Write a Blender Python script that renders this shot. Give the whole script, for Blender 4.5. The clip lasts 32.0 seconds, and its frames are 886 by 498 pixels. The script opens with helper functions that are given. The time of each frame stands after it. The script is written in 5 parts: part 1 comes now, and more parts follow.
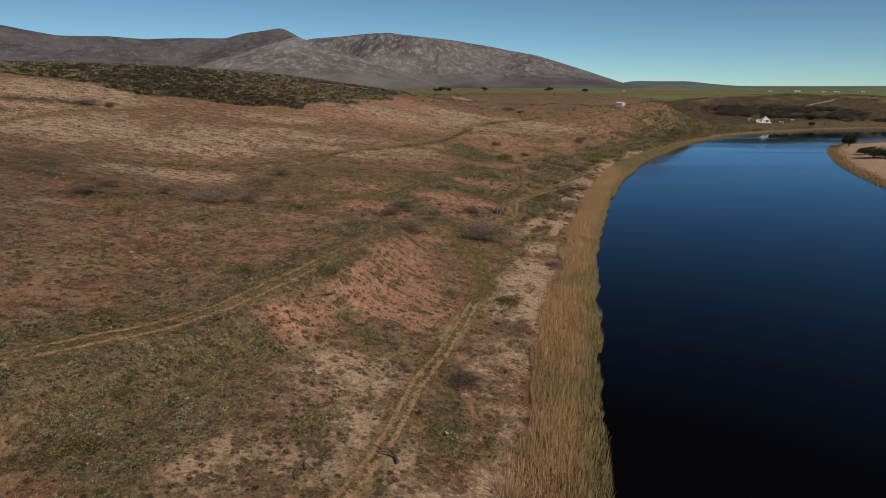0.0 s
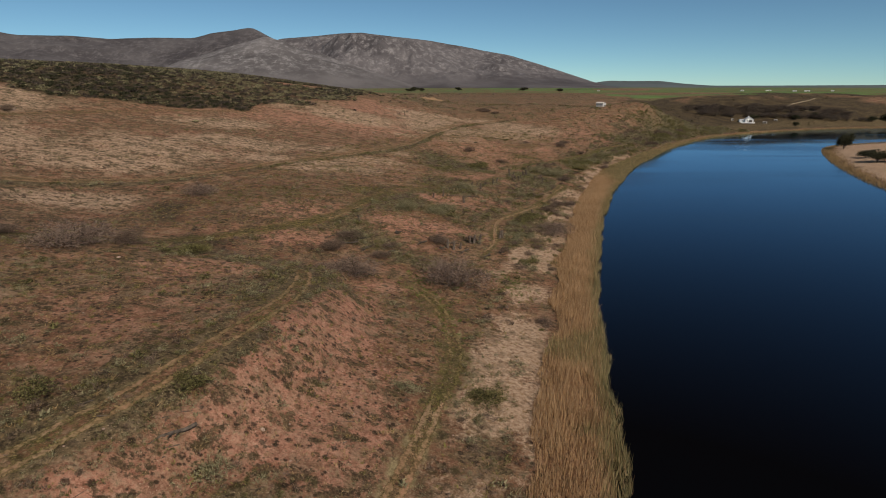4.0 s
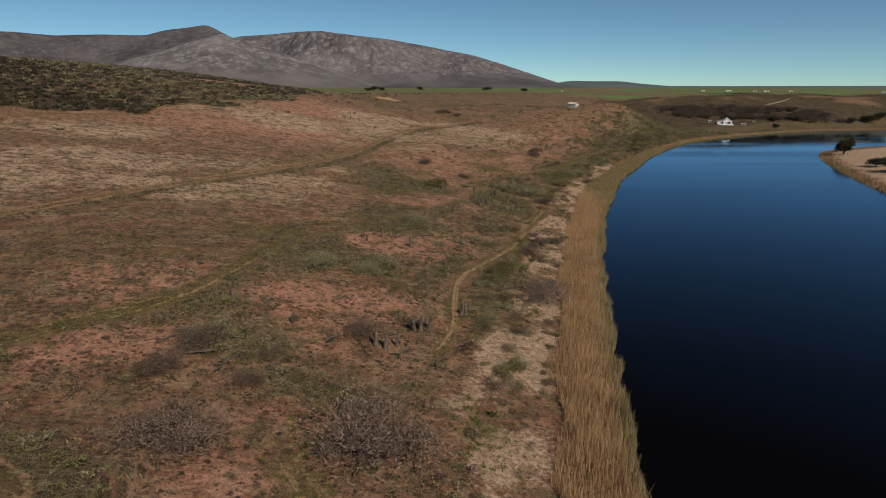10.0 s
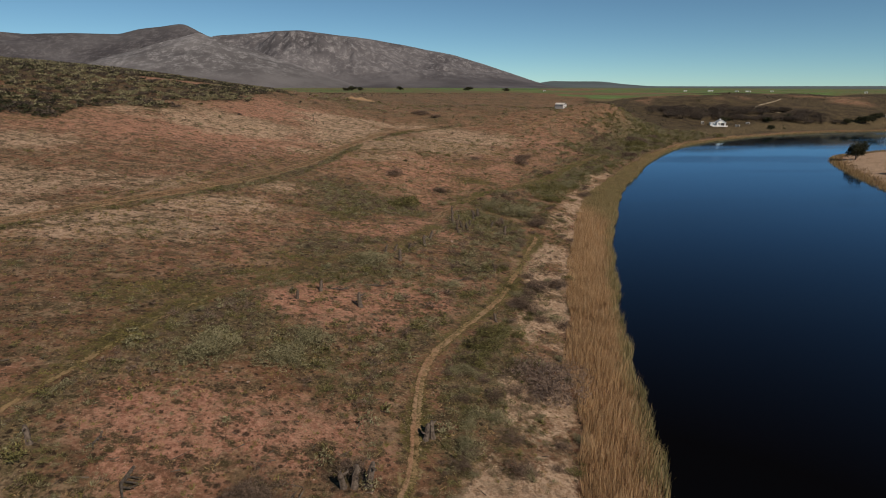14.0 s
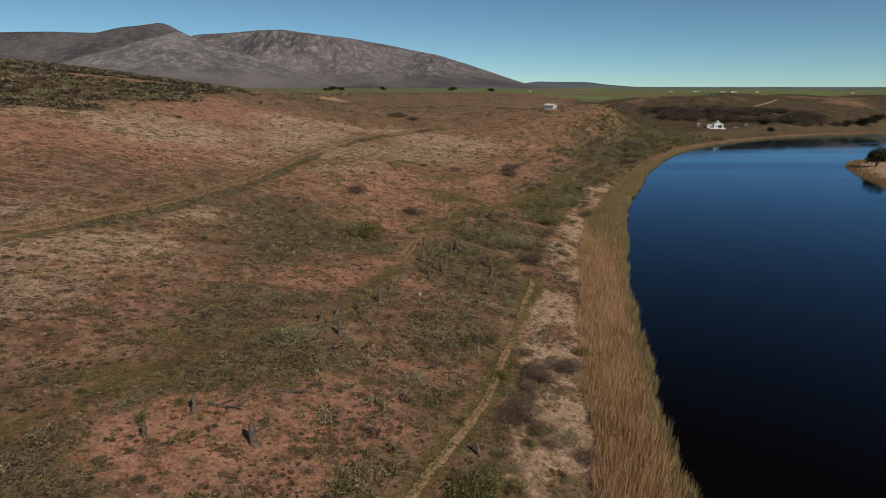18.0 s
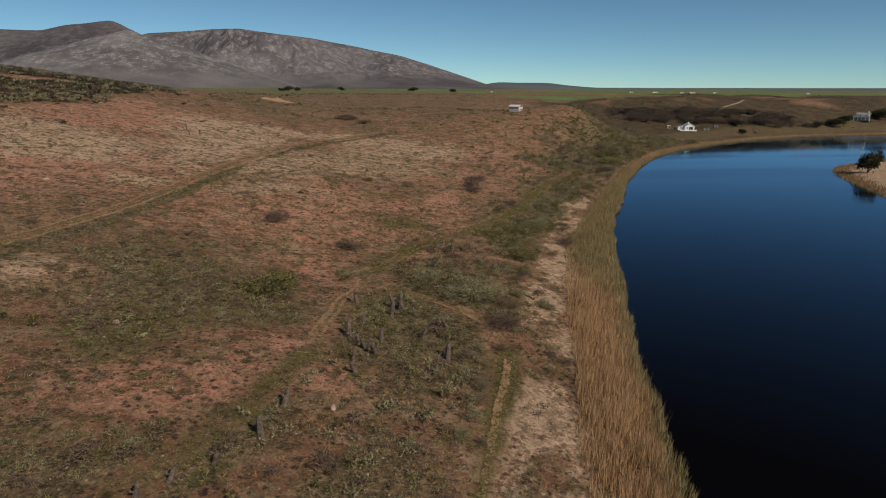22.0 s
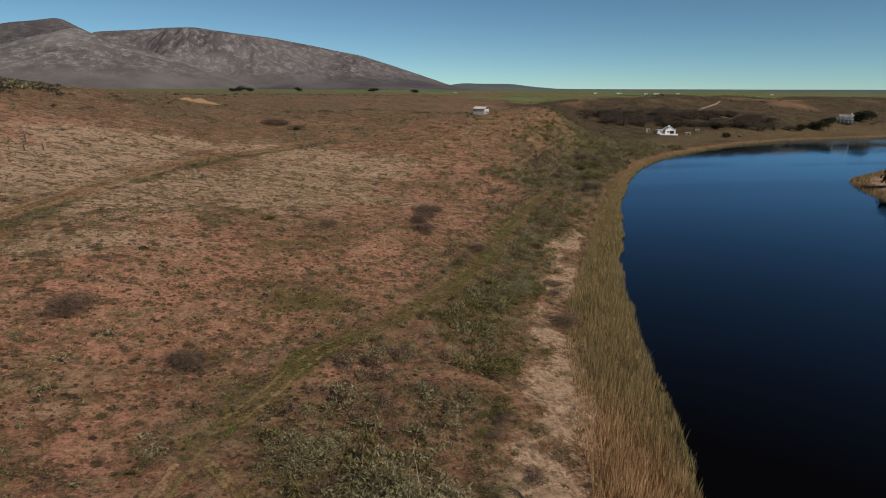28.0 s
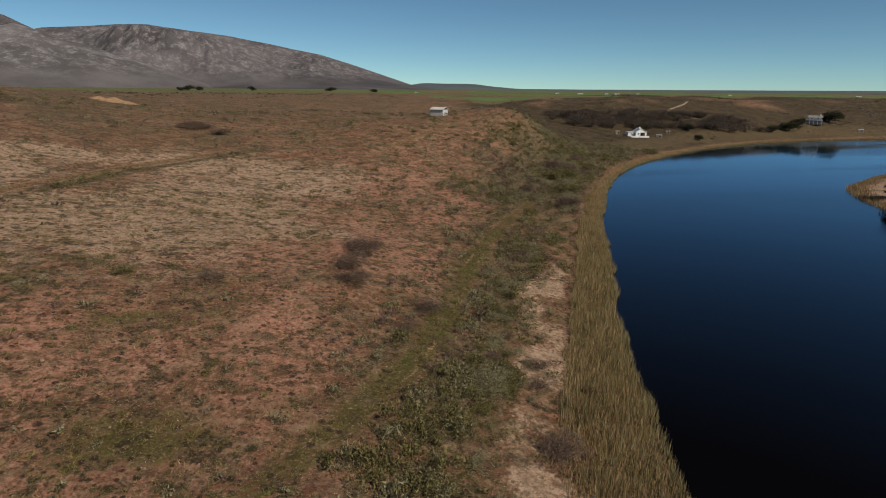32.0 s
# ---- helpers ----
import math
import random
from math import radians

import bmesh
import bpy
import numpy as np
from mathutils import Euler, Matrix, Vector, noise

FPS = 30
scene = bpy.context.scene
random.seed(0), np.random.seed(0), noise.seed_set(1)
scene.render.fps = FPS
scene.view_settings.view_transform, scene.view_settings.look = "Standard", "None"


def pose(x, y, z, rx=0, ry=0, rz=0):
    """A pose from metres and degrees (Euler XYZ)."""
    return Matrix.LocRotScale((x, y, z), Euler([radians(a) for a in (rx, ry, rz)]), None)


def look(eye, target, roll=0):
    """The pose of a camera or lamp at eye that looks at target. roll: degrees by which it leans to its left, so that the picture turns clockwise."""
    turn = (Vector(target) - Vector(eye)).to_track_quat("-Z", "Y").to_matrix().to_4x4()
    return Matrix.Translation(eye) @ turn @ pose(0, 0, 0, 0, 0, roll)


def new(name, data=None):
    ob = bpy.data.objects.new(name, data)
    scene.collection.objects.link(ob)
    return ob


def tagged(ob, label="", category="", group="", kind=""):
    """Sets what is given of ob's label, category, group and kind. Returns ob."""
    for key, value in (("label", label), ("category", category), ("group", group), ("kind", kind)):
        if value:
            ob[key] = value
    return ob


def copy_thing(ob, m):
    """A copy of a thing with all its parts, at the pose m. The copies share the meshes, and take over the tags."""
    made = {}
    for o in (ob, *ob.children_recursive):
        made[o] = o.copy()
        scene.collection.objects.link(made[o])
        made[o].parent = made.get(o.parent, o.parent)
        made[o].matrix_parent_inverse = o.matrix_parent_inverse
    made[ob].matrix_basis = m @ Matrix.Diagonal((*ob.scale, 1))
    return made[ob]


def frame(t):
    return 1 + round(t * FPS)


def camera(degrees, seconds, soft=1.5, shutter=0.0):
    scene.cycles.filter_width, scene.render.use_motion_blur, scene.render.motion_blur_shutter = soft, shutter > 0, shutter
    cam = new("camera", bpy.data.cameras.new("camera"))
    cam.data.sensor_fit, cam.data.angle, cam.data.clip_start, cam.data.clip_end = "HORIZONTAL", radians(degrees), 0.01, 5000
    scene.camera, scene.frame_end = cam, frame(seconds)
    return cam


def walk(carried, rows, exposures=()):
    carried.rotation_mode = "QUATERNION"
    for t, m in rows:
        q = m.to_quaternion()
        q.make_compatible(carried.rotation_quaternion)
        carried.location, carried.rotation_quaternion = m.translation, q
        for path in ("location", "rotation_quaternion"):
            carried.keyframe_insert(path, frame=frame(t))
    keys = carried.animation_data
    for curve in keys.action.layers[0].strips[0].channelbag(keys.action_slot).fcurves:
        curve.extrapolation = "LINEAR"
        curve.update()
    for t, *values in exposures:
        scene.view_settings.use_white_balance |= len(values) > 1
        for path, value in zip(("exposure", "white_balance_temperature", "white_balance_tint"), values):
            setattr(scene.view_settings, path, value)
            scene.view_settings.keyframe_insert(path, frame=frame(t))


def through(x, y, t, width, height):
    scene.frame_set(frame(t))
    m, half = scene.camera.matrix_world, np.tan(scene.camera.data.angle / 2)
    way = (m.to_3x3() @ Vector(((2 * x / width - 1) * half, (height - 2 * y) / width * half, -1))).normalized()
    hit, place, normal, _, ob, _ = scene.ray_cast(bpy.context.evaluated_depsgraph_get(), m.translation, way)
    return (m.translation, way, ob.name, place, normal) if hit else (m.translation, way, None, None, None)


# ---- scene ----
cam = camera(73.7, 32.0, soft=1.0)
ROWS = [
    (0, 0.00, 0.00, 23.00, 3.35, -15.42, -0.09),
    (1, 0.20, 5.07, 22.91, 2.63, -15.41, -0.06),
    (2, 0.43, 10.13, 22.81, 2.10, -15.40, -0.02),
    (3, 0.69, 15.20, 22.71, 1.55, -15.39, 0.02),
    (3.5, 0.84, 17.72, 22.66, 1.23, -15.39, 0.04),
    (5.5, 1.53, 27.82, 22.47, -0.02, -15.39, -0.01),
    (6, 1.73, 30.34, 22.42, -0.45, -15.40, -0.03),
    (7, 2.15, 35.38, 22.32, -0.97, -15.41, -0.07),
    (8, 2.61, 40.41, 22.23, -1.51, -15.42, -0.11),
    (9, 3.11, 45.43, 22.13, -2.19, -15.41, -0.10),
    (10, 3.66, 50.43, 22.03, -2.50, -15.40, -0.10),
    (11, 4.24, 55.43, 21.93, -2.83, -15.39, -0.10),
    (12, 4.88, 60.41, 21.83, -3.24, -15.38, -0.09),
    (13, 5.55, 65.38, 21.73, -3.51, -15.38, -0.11),
    (14, 6.27, 70.33, 21.63, -4.21, -15.38, -0.13),
    (14.5, 6.65, 72.81, 21.58, -4.68, -15.38, -0.14),
    (16.5, 8.28, 82.65, 21.39, -5.20, -15.36, -0.18),
    (17, 8.72, 85.11, 21.34, -5.29, -15.36, -0.19),
    (18, 9.63, 89.99, 21.24, -5.62, -15.34, -0.21),
    (19, 10.59, 94.86, 21.14, -6.50, -15.32, -0.22),
    (20, 11.60, 99.71, 21.04, -7.61, -15.30, -0.24),
    (21, 12.67, 104.54, 20.95, -8.38, -15.28, -0.26),
    (22, 13.78, 109.35, 20.85, -9.16, -15.26, -0.28),
    (23, 14.95, 114.13, 20.75, -9.80, -15.23, -0.31),
    (24, 16.17, 118.89, 20.66, -10.49, -15.21, -0.33),
    (25, 17.45, 123.62, 20.56, -11.07, -15.20, -0.34),
    (25.5, 18.11, 125.98, 20.51, -11.25, -15.19, -0.34),
    (27.5, 20.88, 135.35, 20.32, -12.23, -15.15, -0.36),
    (28, 21.61, 137.67, 20.28, -12.50, -15.14, -0.36),
    (29, 23.11, 142.30, 20.19, -13.33, -15.14, -0.40),
    (30, 24.67, 146.90, 20.09, -14.45, -15.13, -0.44),
    (31, 26.29, 151.46, 20.00, -15.29, -15.13, -0.48),
    (32, 27.97, 156.00, 19.91, -16.07, -15.12, -0.52),
]
SCALE = 1.4     # metres to one unit of the plan
walk(cam, [(t, pose(SCALE * x, SCALE * y, SCALE * z, 90 + pitch, roll, yaw)) for t, x, y, z, yaw, pitch, roll in ROWS])

# ---- sky and sun ----
SUN_TURN, SUN_UP = 146.0, 40.0     # degrees clockwise from straight ahead, and above the horizon
world = bpy.data.worlds.new("world")
scene.world = world
world.use_nodes = True
wn = world.node_tree.nodes
sky = wn.new("ShaderNodeTexSky")
sky.sky_type, sky.sun_disc = "NISHITA", False
sky.sun_elevation, sky.sun_rotation = radians(SUN_UP), radians(SUN_TURN)
sky.air_density, sky.dust_density, sky.ozone_density, sky.altitude = 0.7, 0.0, 3.5, 2200
wn["Background"].inputs["Strength"].default_value = 0.063
tone = wn.new("ShaderNodeMix")
tone.data_type, tone.blend_type = "RGBA", "MULTIPLY"
tone.inputs[0].default_value, tone.inputs[7].default_value = 1.0, (0.80, 1.03, 0.935, 1)
world.node_tree.links.new(sky.outputs[0], tone.inputs[6])
world.node_tree.links.new(tone.outputs[2], wn["Background"].inputs[0])
sun = new("sun", bpy.data.lights.new("sun", "SUN"))
sun.data.energy, sun.data.angle, sun.data.color = 3.3, radians(0.55), (1.0, 0.925, 0.81)
_a, _e = radians(SUN_TURN), radians(SUN_UP)
sun.matrix_world = look((math.sin(_a) * math.cos(_e) * 300, math.cos(_a) * math.cos(_e) * 300, math.sin(_e) * 300), (0, 0, 0))
scene.view_settings.exposure = 0.29
scene.view_settings.use_white_balance = True
scene.view_settings.white_balance_temperature, scene.view_settings.white_balance_tint = 6720, 13

# ---- materials ----
class Nodes:
    """Short hand for a node material."""

    def __init__(self, name, roughness=0.9, specular=0.3):
        self.mat = bpy.data.materials.new(name)
        self.mat.use_nodes = True
        self.tree = self.mat.node_tree
        self.bsdf = self.tree.nodes["Principled BSDF"]
        self.bsdf.inputs["Roughness"].default_value = roughness
        self.bsdf.inputs["Specular IOR Level"].default_value = specular
        self.geo = self.tree.nodes.new("ShaderNodeNewGeometry")
        plan = self.tree.nodes.new("ShaderNodeVectorMath")
        plan.operation = "SCALE"
        plan.inputs["Scale"].default_value = 1 / SCALE
        self.tree.links.new(self.geo.outputs["Position"], plan.inputs[0])
        self.place = plan.outputs[0]

    def put(self, socket, value):
        if isinstance(value, bpy.types.NodeSocket):
            self.tree.links.new(value, socket)
        elif isinstance(value, tuple) and len(value) == 3 and socket.type == "RGBA":
            socket.default_value = (*value, 1)
        else:
            socket.default_value = value

    def noise(self, scale, detail=4, rough=0.6, at=None, stretch=None):
        n = self.tree.nodes.new("ShaderNodeTexNoise")
        n.inputs["Scale"].default_value, n.inputs["Detail"].default_value, n.inputs["Roughness"].default_value = scale, detail, rough
        src = at or self.place
        if stretch:
            m = self.tree.nodes.new("ShaderNodeMapping")
            m.inputs["Scale"].default_value = stretch
            self.put(m.inputs[0], src)
            src = m.outputs[0]
        self.put(n.inputs["Vector"], src)
        return n.outputs[0]

    def cells(self, scale):
        n = self.tree.nodes.new("ShaderNodeTexVoronoi")
        n.inputs["Scale"].default_value = scale
        self.put(n.inputs["Vector"], self.place)
        return n.outputs["Distance"]

    def math(self, op, a, b=0.0, clamp=False):
        n = self.tree.nodes.new("ShaderNodeMath")
        n.operation, n.use_clamp = op, clamp
        self.put(n.inputs[0], a), self.put(n.inputs[1], b)
        return n.outputs[0]

    def ramp(self, x, a, b, lo=0.0, hi=1.0):
        n = self.tree.nodes.new("ShaderNodeMapRange")
        n.interpolation_type = "SMOOTHSTEP"
        for i, v in enumerate((x, a, b, lo, hi)):
            self.put(n.inputs[i], v)
        return n.outputs[0]

    def mix(self, f, a, b):
        n = self.tree.nodes.new("ShaderNodeMix")
        n.data_type = "RGBA"
        self.put(n.inputs[0], f), self.put(n.inputs[6], a), self.put(n.inputs[7], b)
        return n.outputs[2]

    def attr(self, name):
        n = self.tree.nodes.new("ShaderNodeAttribute")
        n.attribute_name = name
        s = self.tree.nodes.new("ShaderNodeSeparateColor")
        self.tree.links.new(n.outputs["Color"], s.inputs[0])
        return s.outputs[0], s.outputs[1], s.outputs[2], n.outputs["Alpha"]

    def bump(self, heights, strength=0.5, distance=0.05):
        n = self.tree.nodes.new("ShaderNodeBump")
        n.inputs["Strength"].default_value, n.inputs["Distance"].default_value = strength, distance
        self.put(n.inputs["Height"], heights)
        self.tree.links.new(n.outputs[0], self.bsdf.inputs["Normal"])

    def done(self, color):
        self.put(self.bsdf.inputs["Base Color"], color)
        return self.mat


def ground_material():
    m = Nodes("soil", 0.95, 0.15)
    red, pale, grass, track = m.attr("soil_a")
    sand, litter, field, brush = m.attr("soil_b")
    fine, mid, big = m.noise(3.0, 5, 0.7), m.noise(0.55, 4, 0.65), m.noise(0.06, 4, 0.6)
    grain = m.noise(14.0, 3, 0.7)
    broken = m.math("ADD", m.math("MULTIPLY", m.math("SUBTRACT", fine, 0.5), 1.5), m.math("MULTIPLY", m.math("SUBTRACT", mid, 0.5), 1.2))

    def mask(v, soft=0.25):
        return m.ramp(m.math("ADD", v, broken), 0.5 - soft, 0.5 + soft)

    soil = m.mix(m.ramp(mid, 0.35, 0.68), (0.15, 0.068, 0.038), (0.34, 0.172, 0.10))
    soil = m.mix(m.ramp(big, 0.35, 0.65), soil, m.mix(0.65, soil, (0.15, 0.075, 0.038)))
    soil = m.mix(m.ramp(m.noise(0.19, 6, 0.7, stretch=(1, 1.4, 1)), 0.52, 0.64, 0.0, 0.75), soil, m.mix(m.ramp(fine, 0.35, 0.65), (0.24, 0.15, 0.085), (0.40, 0.27, 0.165)))
    soil = m.mix(mask(red), soil, m.mix(m.ramp(fine, 0.3, 0.7), (0.225, 0.092, 0.055), (0.53, 0.268, 0.176)))
    soil = m.mix(mask(pale), soil, m.mix(m.ramp(fine, 0.3, 0.7), (0.29, 0.178, 0.11), (0.58, 0.395, 0.265)))
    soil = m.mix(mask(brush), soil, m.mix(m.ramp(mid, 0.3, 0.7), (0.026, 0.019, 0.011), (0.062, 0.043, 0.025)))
    soil = m.mix(m.ramp(field, 0.4, 0.6), soil, m.mix(m.ramp(big, 0.35, 0.65), (0.075, 0.135, 0.032), (0.125, 0.195, 0.06)))
    stubble = m.noise(0.012, 3, 0.5, stretch=(0.35, 1.6, 1))
    soil = m.mix(m.math("MULTIPLY", m.ramp(field, 0.4, 0.6), m.ramp(stubble, 0.50, 0.56)), soil, (0.15, 0.115, 0.055))
    soil = m.mix(m.math("MULTIPLY", m.ramp(field, 0.4, 0.6), m.ramp(stubble, 0.40, 0.37)), soil, (0.045, 0.06, 0.022))
    mottle, dapple = m.noise(2.4, 6, 0.72), m.noise(5.5, 4, 0.7)
    carpet = m.mix(m.ramp(mottle, 0.36, 0.56), (0.040, 0.030, 0.015), (0.165, 0.116, 0.06))
    carpet = m.mix(m.math("MULTIPLY", m.ramp(dapple, 0.52, 0.66), m.ramp(mid, 0.42, 0.6)), carpet, (0.25, 0.20, 0.105))
    carpet = m.mix(m.math("MULTIPLY", m.ramp(dapple, 0.46, 0.36), 0.7), carpet, (0.02, 0.016, 0.008))
    veil = m.math("MULTIPLY", m.ramp(m.noise(0.16, 7, 0.72, stretch=(1, 1.5, 1)), 0.45, 0.53), m.ramp(m.noise(0.9, 5, 0.75), 0.44, 0.53))
    veil = m.math("MULTIPLY", veil, m.math("SUBTRACT", 0.8, m.math("MAXIMUM", sand, m.math("MAXIMUM", field, track)), True))
    veil = m.math("MULTIPLY", veil, m.ramp(red, 0.35, 0.9, 1.0, 0.45))
    soil = m.mix(veil, soil, carpet)
    dry = m.math("MULTIPLY", m.ramp(m.noise(0.3, 6, 0.72, stretch=(1, 1.7, 1)), 0.49, 0.58), m.ramp(m.noise(2.2, 4, 0.7), 0.42, 0.54))
    dry = m.math("MULTIPLY", m.math("MULTIPLY", dry, m.ramp(pale, 0.0, 0.7, 0.35, 1.0)), m.math("SUBTRACT", 0.75, m.math("MAXIMUM", brush, m.math("MAXIMUM", field, track)), True))
    soil = m.mix(dry, soil, (0.40, 0.275, 0.175))
    soil = m.mix(mask(litter), soil, carpet)
    soil = m.mix(mask(sand), soil, m.mix(m.ramp(fine, 0.3, 0.7), (0.28, 0.17, 0.10), (0.57, 0.40, 0.27)))
    soil = m.mix(mask(grass), soil, m.mix(m.ramp(fine, 0.35, 0.7), (0.056, 0.047, 0.013), (0.15, 0.122, 0.037)))
    soil = m.mix(m.ramp(m.math("ADD", track, m.math("MULTIPLY", broken, 0.35)), 0.22, 0.62), soil, m.mix(m.ramp(fine, 0.3, 0.7), (0.20, 0.152, 0.07), (0.38, 0.295, 0.155)))
    free = m.math("SUBTRACT", 1.0, m.math("MAXIMUM", m.math("MULTIPLY", sand, 0.6), m.math("MAXIMUM", field, track)), True)
    for scale, lo, hi, near, wide, colour in ((2.6, 0.30, 0.16, 0.50, 0.62, (0.30, 0.215, 0.125)), (0.9, 0.36, 0.22, 0.48, 0.54, (0.040, 0.033, 0.011)),
                                              (1.5, 0.36, 0.24, 0.49, 0.55, (0.026, 0.016, 0.009)),
                                              (2.3, 0.34, 0.22, 0.47, 0.55, (0.03, 0.019, 0.010)), (4.2, 0.32, 0.2, 0.47, 0.58, (0.055, 0.042, 0.018))):
        speck = m.math("MULTIPLY", m.ramp(m.math("ADD", m.cells(scale), m.math("MULTIPLY", m.math("SUBTRACT", grain, 0.5), 0.7)), lo, hi), m.ramp(m.noise(scale * 0.35, 4, 0.65), near, wide))
        soil = m.mix(m.math("MULTIPLY", m.math("MULTIPLY", speck, free), 0.9), soil, colour)
    clump = m.math("MULTIPLY", m.ramp(m.math("ADD", m.noise(0.75, 5, 0.7), m.math("MULTIPLY", m.math("SUBTRACT", mid, 0.5), 0.3)), 0.56, 0.61), free)
    soil = m.mix(m.math("MULTIPLY", clump, 0.8), soil, m.mix(m.ramp(dapple, 0.4, 0.6), (0.03, 0.022, 0.010), (0.10, 0.08, 0.034)))
    streak = m.noise(0.5, 7, 0.78, stretch=(0.8, 1.2, 1))
    soil = m.mix(m.math("MULTIPLY", m.ramp(streak, 0.55, 0.60, 0.0, 0.85), free), soil, m.mix(m.ramp(dapple, 0.4, 0.6), (0.032, 0.022, 0.012), (0.105, 0.072, 0.036)))
    soil = m.mix(m.math("MULTIPLY", m.math("MULTIPLY", m.ramp(streak, 0.45, 0.38, 0.0, 0.7), m.ramp(pale, 0.1, 0.7, 0.25, 1.0)), m.math("SUBTRACT", free, brush, True)), soil, m.mix(m.ramp(fine, 0.35, 0.65), (0.34, 0.215, 0.135), (0.60, 0.42, 0.285)))
    clod, chip = m.noise(7.0, 6, 0.75), m.cells(7.0)
    soil = m.mix(m.ramp(clod, 0.53, 0.64, 0.0, 0.5), soil, (0.06, 0.035, 0.02))
    soil = m.mix(m.math("MULTIPLY", m.ramp(clod, 0.46, 0.37, 0.0, 0.55), m.math("SUBTRACT", 1.0, m.math("MAXIMUM", field, brush), True)), soil, m.mix(0.55, soil, (0.52, 0.36, 0.235)))
    soil = m.mix(m.math("MULTIPLY", m.ramp(chip, 0.22, 0.1), m.math("MULTIPLY", m.ramp(m.noise(1.7, 3), 0.50, 0.62), m.math("SUBTRACT", 1.0, m.math("MAXIMUM", field, brush), True))), soil, (0.56, 0.40, 0.28))
    m.bump(m.math("ADD", fine, m.math("MULTIPLY", m.math("ADD", grain, m.math("MULTIPLY", clod, 1.5)), 0.4)), 1.0, 0.2)
    return m.done(soil)


def rock_material(name="mountain_rock", dark=(0.066, 0.059, 0.061), light=(0.118, 0.107, 0.108), pale=(0.235, 0.216, 0.212)):
    m = Nodes(name, 0.95, 0.1)
    a = m.noise(0.004, 6, 0.6)
    b = m.noise(0.022, 7, 0.75, stretch=(1.6, 1, 0.45))
    c = m.noise(0.09, 6, 0.75, stretch=(1, 1, 0.5))
    col = m.mix(m.ramp(a, 0.35, 0.65), dark, light)
    up = m.tree.nodes.new("ShaderNodeSeparateXYZ")
    m.put(up.inputs[0], m.geo.outputs["Position"])
    crag = m.math("MULTIPLY", m.ramp(b, 0.45, 0.62, 0.0, 0.95), m.ramp(c, 0.36, 0.60))
    crag = m.math("MULTIPLY", crag, m.ramp(up.outputs[2], 40, 140))
    col = m.mix(crag, col, pale)
    col = m.mix(m.math("MULTIPLY", m.ramp(c, 0.55, 0.7), 0.5), col, (0.055, 0.05, 0.042))
    return m.done(col)


def water_material():
    m = Nodes("river_water", 0.03, 0.0)
    w = m.math("ADD", m.noise(0.9, 3, 0.5), m.math("MULTIPLY", m.noise(4.0, 2, 0.5), 0.25))
    m.bump(w, 0.12, 0.04)
    gloss, edge = m.tree.nodes.new("ShaderNodeBsdfGlossy"), m.tree.nodes.new("ShaderNodeFresnel")
    blend = m.tree.nodes.new("ShaderNodeMixShader")
    gloss.inputs["Color"].default_value = (0.60, 0.80, 1.0, 1)
    edge.inputs["IOR"].default_value = 1.28
    m.put(gloss.inputs["Roughness"], m.ramp(m.noise(0.018, 4, 0.55, stretch=(0.5, 2.6, 1)), 0.42, 0.62, 0.05, 0.17))
    m.tree.links.new(m.bsdf.inputs["Normal"].links[0].from_socket, gloss.inputs["Normal"])
    m.put(blend.inputs[0], m.math("SUBTRACT", m.math("MULTIPLY", edge.outputs[0], 1.5), 0.07, True))
    m.tree.links.new(m.bsdf.outputs[0], blend.inputs[1])
    m.tree.links.new(gloss.outputs[0], blend.inputs[2])
    m.tree.links.new(blend.outputs[0], m.tree.nodes["Material Output"].inputs[0])
    return m.done((0.0024, 0.0024, 0.0032))


def plant_material(name, dark, light, rough=0.8, through=0.3):
    m = Nodes(name, rough, 0.2)
    r = m.geo.outputs["Random Per Island"]
    n = m.noise(0.35, 3, 0.6)
    col = m.mix(m.ramp(m.math("ADD", m.math("MULTIPLY", r, 0.6), m.math("MULTIPLY", n, 0.6)), 0.3, 0.85), dark, light)
    m.put(m.bsdf.inputs["Base Color"], col)
    glow = m.tree.nodes.new("ShaderNodeBsdfTranslucent")
    m.put(glow.inputs[0], col)
    blend = m.tree.nodes.new("ShaderNodeMixShader")
    blend.inputs[0].default_value = through
    m.tree.links.new(m.bsdf.outputs[0], blend.inputs[1])
    m.tree.links.new(glow.outputs[0], blend.inputs[2])
    m.tree.links.new(blend.outputs[0], m.tree.nodes["Material Output"].inputs[0])
    return m.mat


def plain_material(name, color, second, scale=3.0, rough=0.8, metal=0.0, bump=0.2):
    m = Nodes(name, rough, 0.3)
    m.bsdf.inputs["Metallic"].default_value = metal
    n, k = m.noise(scale, 5, 0.65), m.noise(scale * 6, 3, 0.6)
    m.bump(k, bump, 0.02)
    return m.done(m.mix(m.ramp(m.math("ADD", m.math("MULTIPLY", n, 0.75), m.math("MULTIPLY", k, 0.25)), 0.32, 0.68), color, second))


